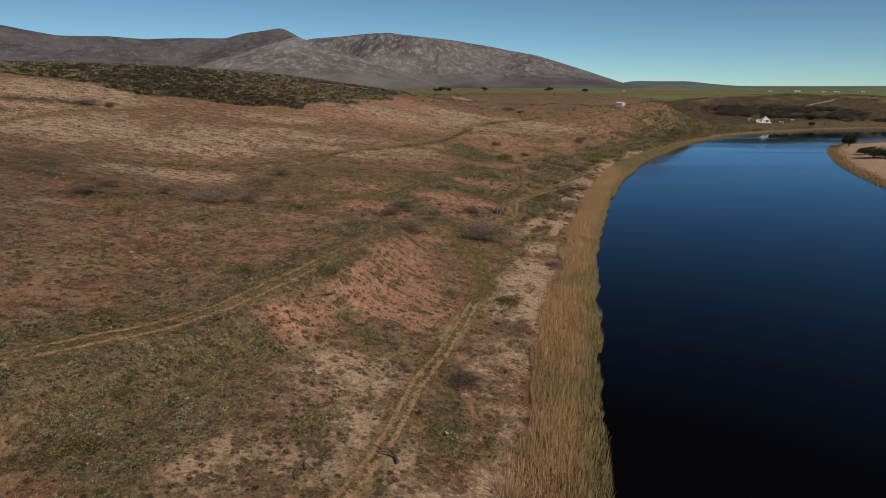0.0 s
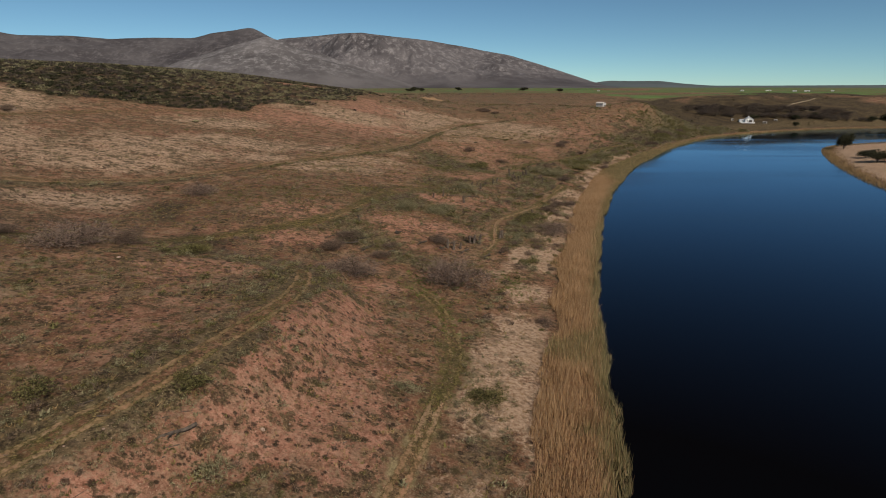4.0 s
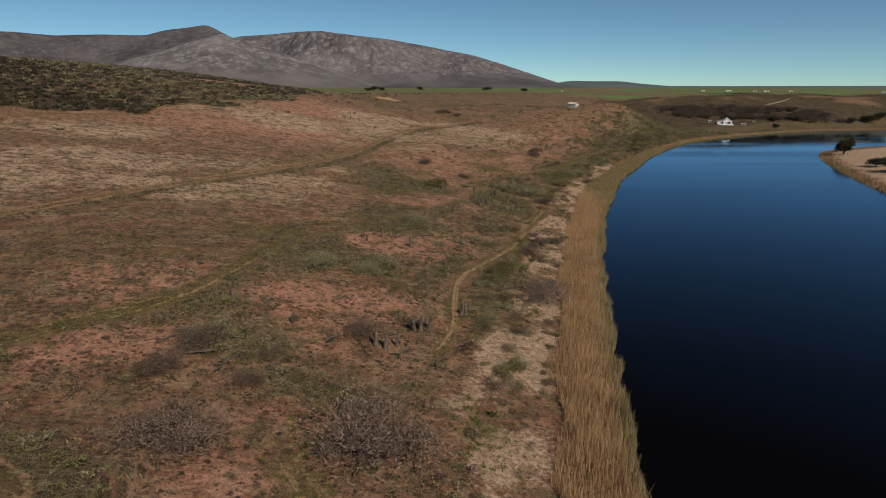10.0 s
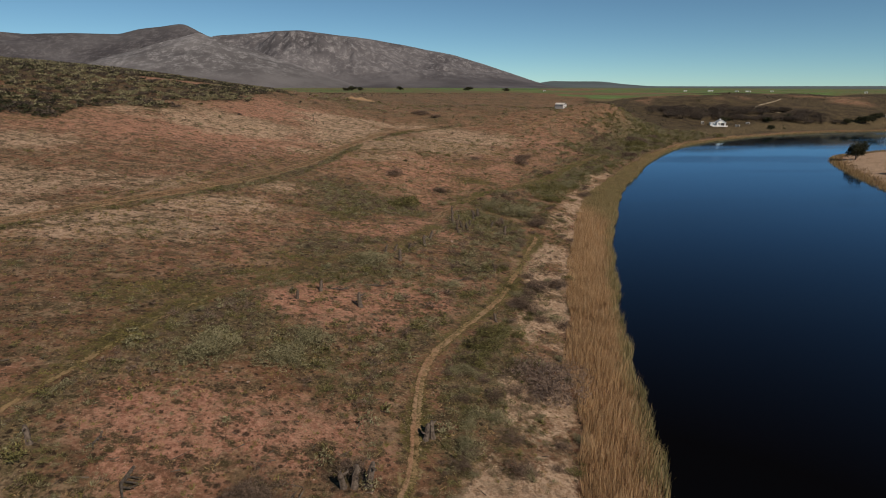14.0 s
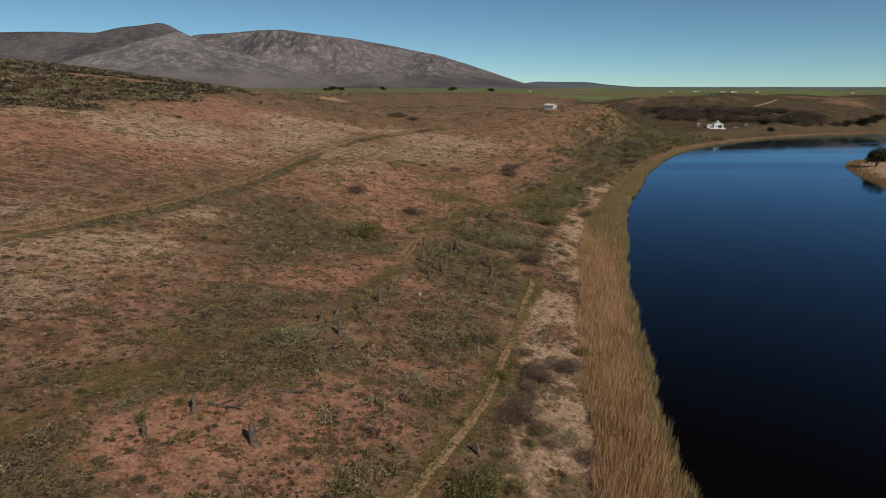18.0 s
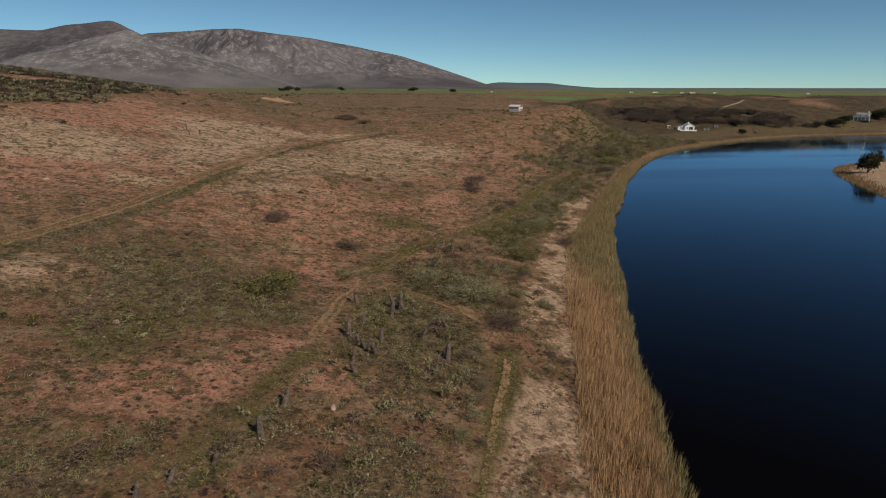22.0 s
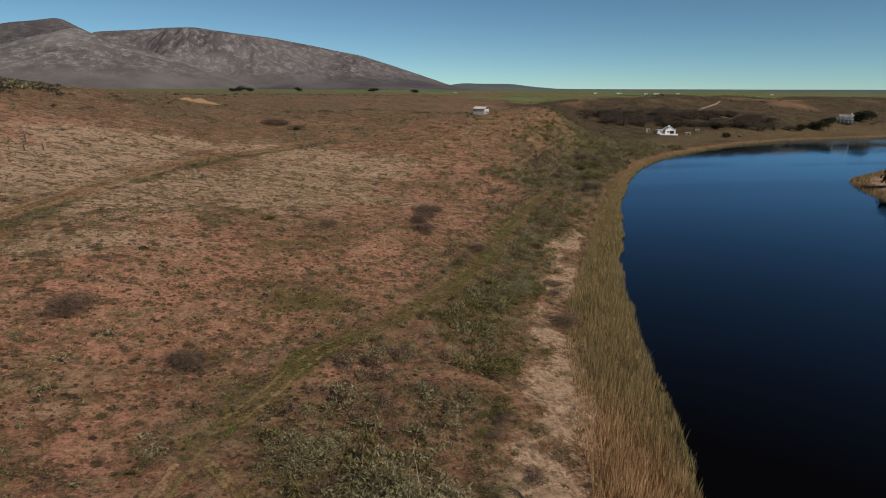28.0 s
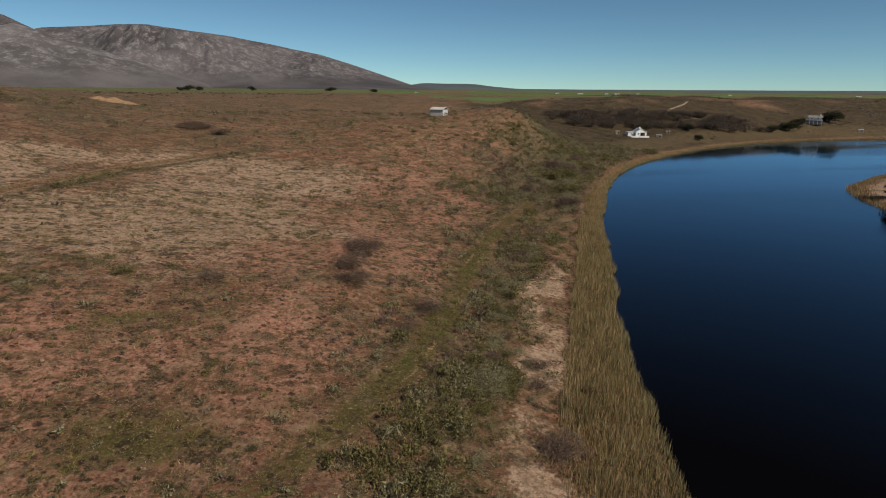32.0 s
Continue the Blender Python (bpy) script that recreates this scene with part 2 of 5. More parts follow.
SOIL, ROCK, WATER = ground_material(), rock_material(), water_material()
ROCK_PALE = rock_material("cone_rock", (0.086, 0.078, 0.077), (0.142, 0.130, 0.128), (0.27, 0.253, 0.248))
# the horizon hills' rock has distance haze mixed into its blue-grey colour
ROCK_DARK, ROCK_HAZED = rock_material("range_rock", (0.054, 0.048, 0.050), (0.090, 0.082, 0.083), (0.14, 0.128, 0.127)), rock_material("hazed_rock", (0.085, 0.10, 0.10), (0.11, 0.125, 0.125))
REED_TAN = plant_material("dry_reed", (0.26, 0.15, 0.072), (0.58, 0.385, 0.21))
REED_GREEN = plant_material("green_reed", (0.125, 0.105, 0.042), (0.36, 0.29, 0.14))
LEAF_GREY = plant_material("grey_leaf", (0.09, 0.078, 0.038), (0.34, 0.30, 0.17))
LEAF_GREEN = plant_material("green_leaf", (0.045, 0.040, 0.013), (0.235, 0.205, 0.08))
LEAF_OLIVE = plant_material("olive_grass", (0.085, 0.074, 0.02), (0.25, 0.21, 0.065))
LEAF_BROWN = plant_material("brown_twig", (0.058, 0.038, 0.026), (0.245, 0.172, 0.125))
LEAF_STRAW = plant_material("straw", (0.20, 0.125, 0.055), (0.42, 0.285, 0.14))
WOOD_DEAD = plain_material("dead_wood", (0.032, 0.024, 0.018), (0.14, 0.108, 0.082), 5, 0.9, 0, 0.6)
TREE_LEAF = plant_material("tree_leaf", (0.018, 0.02, 0.010), (0.07, 0.068, 0.034))
LEAF_MAUVE = plant_material("mauve_twig", (0.085, 0.058, 0.044), (0.30, 0.215, 0.165))
LEAF_FRESH = plant_material("fresh_grass", (0.058, 0.086, 0.015), (0.155, 0.19, 0.046))
THICKET = plant_material("dark_twig", (0.042, 0.032, 0.025), (0.13, 0.10, 0.078))
BARK = plain_material("bark", (0.05, 0.035, 0.025), (0.12, 0.09, 0.07), 4, 0.9, 0, 0.6)
STONE = plain_material("pale_stone", (0.22, 0.14, 0.10), (0.42, 0.30, 0.23), 4, 0.9, 0, 0.5)
LIMEWASH = plain_material("limewash", (0.70, 0.68, 0.64), (0.82, 0.81, 0.78), 1.5, 0.85, 0, 0.1)
SHEET = plain_material("roof_sheet", (0.42, 0.41, 0.40), (0.60, 0.59, 0.57), 0.8, 0.55, 0.2, 0.1)
THATCH = plain_material("grey_roof", (0.16, 0.15, 0.14), (0.30, 0.28, 0.26), 1.5, 0.85, 0, 0.3)
GLASS_DARK = plain_material("dark_pane", (0.01, 0.012, 0.015), (0.02, 0.024, 0.03), 1.0, 0.1, 0, 0)
DOOR_WOOD = plain_material("door_wood", (0.05, 0.035, 0.025), (0.10, 0.07, 0.05), 3, 0.7, 0, 0.2)


# ---- shape of the land ----
def catmull(pts, n=8):
    p = np.array(pts, float)
    p = np.vstack([2 * p[0] - p[1], p, 2 * p[-1] - p[-2]])
    out = []
    for i in range(1, len(p) - 2):
        for u in np.arange(n) / n:
            a, b, c, d = p[i - 1], p[i], p[i + 1], p[i + 2]
            out.append(0.5 * (2 * b + (c - a) * u + (2 * a - 5 * b + 4 * c - d) * u ** 2 + (3 * b - a - 3 * c + d) * u ** 3))
    out.append(p[-2])
    return np.array(out)


def line_distance(x, y, line):
    """Distance to a line, positive on its left, and how far along it the nearest place lies."""
    x, y = np.asarray(x, float), np.asarray(y, float)
    a, b = line[:-1], line[1:]
    v = b - a
    length = np.hypot(v[:, 0], v[:, 1])
    start = np.concatenate([[0], np.cumsum(length)[:-1]])
    best, side, along = np.full(x.shape, 1e18), np.ones(x.shape), np.zeros(x.shape)
    for i in range(len(a)):
        px, py = x - a[i, 0], y - a[i, 1]
        u = np.clip((px * v[i, 0] + py * v[i, 1]) / length[i] ** 2, 0, 1)
        q = (px - u * v[i, 0]) ** 2 + (py - u * v[i, 1]) ** 2
        s = v[i, 0] * py - v[i, 1] * px
        m = q < best
        best = np.where(m, q, best)
        side = np.where(m, s, side)
        along = np.where(m, start[i] + u * length[i], along)
    return np.sqrt(best) * np.where(side >= 0, 1, -1), along


def smooth(a, b, x):
    u = np.clip((x - a) / (b - a), 0, 1)
    return u * u * (3 - 2 * u)


_TABLE = np.random.RandomState(7).rand(256, 256)


def value_noise(x, y, size, seed=0):
    """Smooth noise from 0 to 1 with the given grain in metres."""
    x, y = np.asarray(x, float) / size + 17.3 * seed, np.asarray(y, float) / size - 9.1 * seed
    i, j = np.floor(x).astype(int), np.floor(y).astype(int)
    u, v = x - i, y - j
    u, v = u * u * (3 - 2 * u), v * v * (3 - 2 * v)
    t = lambda a, b: _TABLE[a % 256, b % 256]
    return (t(i, j) * (1 - u) + t(i + 1, j) * u) * (1 - v) + (t(i, j + 1) * (1 - u) + t(i + 1, j + 1) * u) * v


def fractal(x, y, size, seed=0, octaves=4):
    s, w, k = 0, 1, 0
    for o in range(octaves):
        s, k, w = s + w * value_noise(x, y, size / 2 ** o, seed + 3 * o), k + w, w * 0.5
    return s / k


SHORE = catmull([(-60, -900), (-14, -200), (-2, -60), (4, 0), (8, 30), (10, 44), (12, 53), (15, 69), (19.5, 90), (24, 108), (28.5, 124),
                 (36, 147), (46, 173), (55, 194), (66, 214), (79, 238), (103, 274), (128, 301), (161, 325), (192, 342), (232, 355),
                 (290, 361), (400, 362), (640, 350), (1300, 330), (4800, 250)], 8)
SPIT = catmull([(4800, 40), (1300, 190), (640, 240), (400, 272), (250, 280), (185, 270), (158, 259), (146, 252), (135, 238), (120, 209),
                (107, 178), (98, 150), (88, 110), (80, 60), (75, 0), (70, -100), (40, -900)], 6)
TERRACE = catmull([(-59, -28), (-33, 18), (-23.5, 31), (-15.6, 43), (-11.2, 53), (-9.8, 61), (-9.6, 69)], 6)
RISE_D = (-40, -10, 0, 2, 5, 9, 12, 20, 30, 45, 80, 130, 200, 400, 1000, 2200, 6000)
RISE_Z = (-3, -1.6, -0.15, 0.25, 0.8, 1.5, 2.0, 3.2, 4.8, 7.4, 12, 16.5, 18, 17, 15, 17, 22)
HILLS = [(-15, 62, 16, 0.8), (-8, 84, 10, -1.1), (-30, 75, 16, -0.7), (-22, 95, 12, 1.7), (0, 100, 12, 0.3), (-40, 92, 16, -2.3), (-12, 145, 14, -0.6), (10, 166, 12, -1.8), (-18, 190, 18, -1.1), (22, 180, 10, -0.7), (34, 205, 12, 1.4), (10, 240, 25, -2.2), (18, 262, 25, -0.5), (72, 302, 25, 5.9), (-10, 325, 40, -1.0), (-70, 250, 45, 2.1), (-78, 166, 25, -1.6), (-140, 340, 60, 9.7), (-150, 200, 70, 11.4), (164, 370, 40, -2.2), (240, 430, 60, 3.2), (120, 430, 60, 0.3), (-50, 870, 200, -0.8), (-5, 48, 10, 2.4), (-40, 180, 25, -1.1), (-60, 60, 20, 1.6), (-60, 125, 25, -2.1), (30, 300, 30, 0.9), (150, 520, 70, -2.6), (0, 450, 70, -1.4), (88, 304, 9.5, 4.6), (101, 316, 11, 3.4), (66, 308, 8, -0.9)]


def height(x, y):
    x, y = np.asarray(x, float), np.asarray(y, float)
    d, _ = line_distance(x, y, SHORE)
    p, _ = line_distance(x, y, SPIT)
    z = np.interp(d, RISE_D, RISE_Z)
    land = smooth(8, 30, d)
    for hx, hy, size, up in HILLS:
        z = z + up * np.exp(-((x - hx) ** 2 + (y - hy) ** 2) / (2 * size ** 2)) * land
    e, _ = line_distance(x, y, TERRACE)
    tip = smooth(12, 0, y - 69.5)
    z = z + 1.9 * smooth(-4.5, 0.3, e) * smooth(60, 10, e) * tip * (e > -20)
    z = z + land * 0.9 * (fractal(x, y, 26, 2, 3) - 0.5) + smooth(3, 14, d) * 0.22 * (fractal(x, y, 3.2, 5, 3) - 0.5)
    # the valley side across the bend: a crest with gullies down its face, fields on the level behind it
    far_side = smooth(125, 180, x)
    crest = np.exp(-((d - 88) / 36) ** 2)
    z = z + far_side * (crest * (3.2 + 4.0 * (fractal(x, y, 75, 15, 3) - 0.5)) - 2.6 * smooth(115, 210, d) * smooth(1500, 800, d))
    z = z - far_side * 2.4 * smooth(25, 60, d) * smooth(120, 90, d) * np.abs(2 * fractal(x, y, 48, 16, 3) - 1)
    spit = np.interp(p, (-30, -6, 0, 3, 10, 40, 400, 3000), (-3, -1.4, -0.15, 0.5, 1.0, 1.6, 2.5, 14))
    return np.maximum(z, spit)


# ---- mesh helpers ----
def mesh_arrays(name, verts, faces, material, flat=True):
    """A mesh from an array of points and an array of faces that all have the same number of corners."""
    verts, faces = np.asarray(verts, np.float32), np.asarray(faces, np.int32)
    me = bpy.data.meshes.new(name)
    n, k = faces.shape
    me.vertices.add(len(verts)), me.loops.add(n * k), me.polygons.add(n)
    me.vertices.foreach_set("co", verts.ravel())
    me.loops.foreach_set("vertex_index", faces.ravel())
    me.polygons.foreach_set("loop_start", np.arange(0, n * k, k, dtype=np.int32))
    if not flat:
        me.polygons.foreach_set("use_smooth", np.ones(n, bool))
    me.update(calc_edges=True)
    me.materials.append(material)
    return me


def axis(lo, hi, step, far_lo, far_hi, grow=1.07):
    mid = list(np.arange(lo, hi + 1e-6, step))
    s, left = step, []
    v = lo
    while v > far_lo:
        s *= grow
        v -= s
        left.append(v)
    s, right, v = step, [], hi
    while v < far_hi:
        s *= grow
        v += s
        right.append(v)
    return np.array(left[::-1] + mid + right)


def grid_faces(nx, ny):
    i = np.arange(nx * ny).reshape(ny, nx)
    return np.stack([i[:-1, :-1], i[:-1, 1:], i[1:, 1:], i[1:, :-1]], -1).reshape(-1, 4)


def bell(x, y, cx, cy, rx, ry=None, turn=0.0):
    """1 at the middle of an oval, 0.5 near its rim, 0 well outside."""
    ry = ry or rx
    a = radians(turn)
    u, v = (x - cx) * math.cos(a) + (y - cy) * math.sin(a), -(x - cx) * math.sin(a) + (y - cy) * math.cos(a)
    return np.exp(-0.7 * ((u / rx) ** 2 + (v / ry) ** 2))


# tracks: the middle line of each
RIVER_TRACK = catmull([(-16, 5), (-10, 18), (-6.4, 26.8), (-5.1, 31.4), (-3.9, 38.0), (-2.3, 45.6), (-0.4, 54), (1.3, 62.5), (0.6, 69), (-1.0, 74), (-3.2, 77.6), (-3.9, 79)], 6)
BANK_TRACK = catmull([(4.6, 90.5), (5.4, 92.5), (6.7, 97), (7.7, 107), (9.8, 112.6), (15, 122), (18, 129), (21, 137), (23.7, 144), (25.2, 149)], 6)
BANK_END = catmull([(25.2, 149), (25, 152.5), (23, 156), (19, 160), (15, 166)], 6)
TERRACE_TRACK = catmull([(-70, -20), (-36, 18), (-27, 29.5), (-24.5, 32.3), (-20.7, 36.7), (-17.6, 41.8), (-14.7, 48), (-13, 54), (-12, 60.3), (-11.7, 66), (-12.4, 70.8), (-15, 73.2), (-18.5, 73.9), (-24, 72.6)], 6)
UP_TRACK = catmull([(-45, 66), (-34, 75), (-25.6, 82.5), (-21, 88), (-16, 94), (-13.3, 101), (-11.5, 108), (-9.3, 114), (-6, 119), (-1.9, 125.9), (4.0, 132.5), (7.1, 138.2), (9.4, 143.4), (10.8, 146.5)], 6)
JOIN_TRACK = catmull([(10.8, 146.5), (11.4, 150.5), (12.2, 154.8), (12.9, 158.7), (14.2, 161.4), (15.2, 166)], 6)
MID_TRACK = catmull([(15.2, 166), (17.9, 169.8), (21.3, 175.5), (27, 180), (32, 185.5), (36.4, 191), (41, 199), (48, 213), (54, 223), (60, 232), (68, 243)], 6)
HILL_TRACK = catmull([(-60, 95), (-42, 110), (-28, 135), (-16, 157), (-11, 174), (-7.8, 188), (-4.5, 202), (1, 226), (8, 246), (16.7, 259), (24, 268)], 6)
WEST_TRACK = catmull([(-89, 80), (-88, 106), (-87.8, 121), (-83, 136), (-70, 160), (-50, 185)], 6)
SHED_PATH = catmull([(46, 265), (52, 273.5), (61.7, 284), (70, 292), (79, 298.5)], 6)
# line, half the gauge, how bare the ruts are, how bare the middle is, how green the verge is
TRACKS = ((RIVER_TRACK, 0.6, 1.0, 0.15, 0.7), (BANK_TRACK, 0.45, 0.55, 0.05, 0.85), (BANK_END, 0.5, 0.3, 0.1, 0.6), (TERRACE_TRACK, 0.7, 0.7, 0.1, 0.5), (UP_TRACK, 0.65, 0.42, 0.08, 0.75), (JOIN_TRACK, 0.3, 0.6, 0.3, 0.6),
          (MID_TRACK, 0.6, 0.2, 0.05, 0.9), (HILL_TRACK, 0.7, 0.85, 0.3, 0.3), (WEST_TRACK, 0.7, 0.8, 0.3, 0.3), (SHED_PATH, 0.4, 0.45, 0.3, 0.1))


BRUSH_EDGE = catmull([(-320, 215), (-200, 178), (-134, 164), (-100, 162), (-76, 168), (-66, 178), (-54.5, 192), (-45.5, 204), (-40.5, 215), (-36, 241), (-33, 272), (-50, 330), (-150, 400)], 4)


BARE = ((6.2, 144.4, 2.6, 2.6, 0), (3.4, 139, 3.2, 3.0, 0), (12.3, 140.8, 1.5, 3.4, 0), (10.6, 135.9, 2.0, 2.6, 0), (8, 131, 2.5, 2, 0), (0, 90, 4, 3, 0))


# patches of ground cover, from the first stretch of the flight to the last: x, y, half width, half depth, turn
PALE_A = ((-7, 30, 3.5, 3.5, 10), (-8.5, 37.5, 3, 2.2, 10), (-14, 27, 2.6, 1.8, 20), (-48.3, 91.7, 7.5, 3.2, 28), (-78.7, 111.3, 17, 12.2, 36), (-57.7, 115.3, 18.6, 8.3, 27), (-52.1, 128.3, 13.9, 10.9, 32), (-25.9, 131.5, 14.2, 6.3, 11), (-101.7, 139.9, 18.2, 16.4, 37), (-16.5, 142.6, 11, 5.5, 11), (-38.8, 143.9, 19.3, 6.4, 22), (-27.3, 148.7, 6.5, 2.7, 28), (-11.6, 156, 5.9, 4.3, 15), (-52.3, 161.4, 11.1, 6.8, 30), (-11.8, 189.5, 4.6, 2.5, 19), (2.8, 190.8, 7.2, 3.7, 19), (-27.7, 201.3, 23.3, 10.3, 8), (-6.4, 213.5, 9.1, 9.5, 3),)
PALE_B = ((0.7, 214.7, 11.3, 16.9, 0), (12.5, 219.4, 11.8, 12.3, -2), (20.7, 221.2, 11.4, 14.9, -3), (-8.2, 223.6, 8.2, 9.6, 7), (19.8, 234.3, 7.5, 13.1, -5), (-8.9, 238.4, 10.3, 12.6, 5), (29.3, 244.6, 9.4, 7.7, -1), (-1.1, 249.7, 10.4, 4.8, 17), (18.8, 254, 14.9, 7.8, -4),)
RED_A = ((-15.5, 41.1, 2.7, 0.8, 20), (-6.9, 51.6, 3.7, 4.8, 7), (-9.6, 59.1, 2.4, 5.5, 9), (-9, 65.5, 2.8, 2, 22), (-18.4, 69.5, 3.3, 2.8, 33), (-6.2, 75.5, 2.1, 1.3, 13), (-18.4, 86.5, 5.6, 2, 23), (-19.2, 96.4, 5.7, 3.6, 11), (0.6, 98.8, 3.3, 2.4, 6), (-6.1, 99.1, 3.8, 2.7, 14), (5.1, 113.4, 2.1, 1.6, 5), (0, 117.2, 4.3, 3.3, 5), (6.9, 120.6, 5.4, 4.3, -2),)
RED_B = ((4.4, 122.6, 2.5, 1.6, 5), (12.1, 125.8, 3.8, 2.7, -5), (4.8, 140.5, 3.4, 1.8, 18), (5.3, 142.3, 5.9, 3, 3), (12.6, 142.4, 2.1, 1.9, 3), (6.1, 145.7, 4.2, 1.9, 14), (10.4, 166.4, 2.2, 3.4, 4), (23.4, 173.3, 2.8, 1.8, -4), (22.8, 185, 4.8, 2.7, 8), (16.9, 186.9, 4.8, 2.6, 17), (-33.3, 188.3, 20.7, 10.1, 22), (14.9, 188.8, 13.6, 17.7, -5), (27.9, 192.7, 7.6, 6.2, -1), (27, 200.3, 8, 9.4, -8), (38.5, 208.1, 5.3, 8.9, -11),)
RED_C = ((-57, 254, 15, 3.2, 72), (25.4, 208.3, 14.4, 23.3, -8), (-26.6, 223.2, 14.5, 10.6, 21), (49.4, 233.1, 7.2, 10.7, -16), (-23.4, 235.3, 19.2, 27.3, 6), (55.1, 241.5, 6.5, 7.7, -17), (42, 246.5, 9.7, 7.7, -9), (46.4, 262.1, 15.8, 13, -12), (61.7, 274.4, 10, 8.6, -16), (66.2, 277.5, 13.4, 9.9, -18),)
SCRUB_A = ((-21, 33.5, 7, 3, 30), (-18.8, 27.5, 4.4, 2.9, 31), (-25, 29.1, 4, 1.3, 38), (-9.4, 31, 2, 2, 15), (-24.4, 32.9, 2.5, 1.2, 35), (-1.7, 33.5, 1.2, 3.4, 3), (-8.9, 43, 2.7, 2.3, 11), (2.9, 58, 1.7, 5.8, -2), (-7.5, 68.3, 2, 1.6, 18), (-11.7, 88.9, 1.8, 1.4, 27), (-2.3, 89.6, 2.7, 1.6, 12), (-7.3, 90.2, 2.8, 1.8, 11), (-13, 93.7, 3.9, 1.2, 26), (-12.4, 95, 2.5, 2.1, 15), (-13.3, 99.5, 2, 1, 23), (9.8, 103.7, 2.2, 6.7, -6),)
SCRUB_B = ((-11, 88, 6, 3, 25), (-4, 86, 4, 2.5, 10), (-14, 84, 5, 2.5, 25), (-1, 88.5, 3, 2, 0), (2.7, 103.9, 3.6, 1.5, 2), (10.7, 106.6, 1.9, 4, -7), (-0.2, 107, 2.6, 1.8, 6), (-5.7, 107.2, 3.6, 1.9, 12), (-6.1, 108.3, 2.1, 1.5, 26), (-6.6, 109.1, 3.8, 3.8, 7), (-1.6, 109.1, 2.7, 1.8, 18), (-8.9, 112.5, 3.1, 1.5, 27), (9.6, 116.7, 6.8, 16.9, -5), (-0.6, 122.1, 4.2, 1.8, 12), (0, 125.2, 2.9, 2.5, 4), (5.5, 128.9, 6.5, 12.2, -2), (3.4, 130.4, 2.7, 1.9, 5), (20.7, 131.4, 3.2, 10.1, -9), (11.3, 135.4, 5.3, 4.9, -3),)
SCRUB_C = ((4.5, 136.3, 9.9, 12.2, -2), (-0.4, 144.5, 3.9, 3, 24), (19.4, 148.6, 4.9, 7.4, -7), (-0.8, 151.6, 4.9, 8.8, 4), (19.4, 153.1, 6.7, 10.5, -9), (0.6, 157.8, 10.6, 9.7, 17), (18.7, 158.4, 6.3, 10.5, -8), (22.7, 159.8, 6.4, 14.5, -9), (24, 161.3, 2.7, 2.5, -11), (24.6, 164.9, 2.3, 1.9, -7), (19, 166.4, 2.9, 2.6, -5), (1.4, 168.8, 4.2, 1.9, 13), (28.7, 169.9, 2.9, 2.3, -12), (33.2, 180, 2, 1.5, -13), (39.2, 184.2, 2.4, 2.9, -21),)
SCRUB_D = ((35.8, 185.1, 4.7, 8.5, -16), (40.8, 190.8, 2, 3, -20), (11.6, 199.6, 2.3, 3.5, 19), (46.9, 202.3, 3.8, 7.5, -21), (14, 205, 3, 1.9, 6), (54.9, 220.2, 3.1, 9, -22), (24.4, 227.3, 4.5, 3.4, 3),)
GRASSY_A = ((0.5, 67.6, 1.7, 6.6, 0), (-1.5, 72.4, 1.8, 5.7, 6), (3, 72.8, 1.5, 3.8, -1), (-3.5, 77, 1.4, 1.4, 8), (2.5, 86.5, 2.2, 1.1, 4), (7.2, 96, 1, 2.5, -4), (-9.1, 108, 4.5, 2, 15), (-11.8, 108.5, 3.8, 2.7, 12), (8.3, 109.2, 1.9, 1.8, -1), (-15.5, 113.4, 6.2, 3.7, 20), (-10.9, 116.1, 4.4, 3, 28), (-7, 122.1, 3.9, 2.1, 20), (-2.9, 127.6, 4.2, 2.4, 13), (10.3, 142.2, 1.9, 2, 7), (0.9, 149.7, 4.8, 9, 1),)
GRASSY_B = ((8, 164, 4, 2.5, 20), (-6.1, 163.2, 7.9, 2.1, 22), (15.7, 168.9, 2.2, 1.5, 9), (16.6, 171.3, 3.4, 2.5, -2), (10.4, 173.1, 4.6, 1.3, 15), (25.1, 179, 3.9, 1.1, -5), (30.9, 182.4, 1.8, 1.6, -7), (21.5, 183.8, 5.2, 2.5, 0), (28.3, 185.3, 2.6, 1.5, -2), (38.7, 195.1, 2.1, 6, -16), (19.7, 195.3, 4.1, 1.3, 11), (42.8, 202.8, 1.4, 6, -18),)
# burnt brush; the patch at (-25.4, 79.9) also paints in the shadow there
BURNT_AND_SHADED = ((-42.5, 66, 8.4, 3.9, 33), (-61.1, 78.4, 7.2, 11.4, 38), (-25.4, 79.9, 4.1, 3.9, 34), (-10.4, 80.1, 2.8, 2.6, 17), (-22.7, 82, 3.9, 2.2, 30), (-12.5, 85.7, 2, 0.8, 31), (-32.8, 89.4, 2.4, 5.4, 35), (-34.1, 91.6, 2.8, 6.4, 20), (-0.5, 93.3, 2, 2.6, 3), (3.4, 95.8, 1.5, 1.3, 2), (-93.5, 131.7, 17, 3.6, 36), (13.6, 174.4, 1.6, 1.2, 10),)


def patch_share(x, y, patches):
    """How far a place lies inside the nearest of the patches, from 0 to 1."""
    share = np.zeros_like(x)
    for c in patches:
        share = np.maximum(share, bell(x, y, *c))
    return share


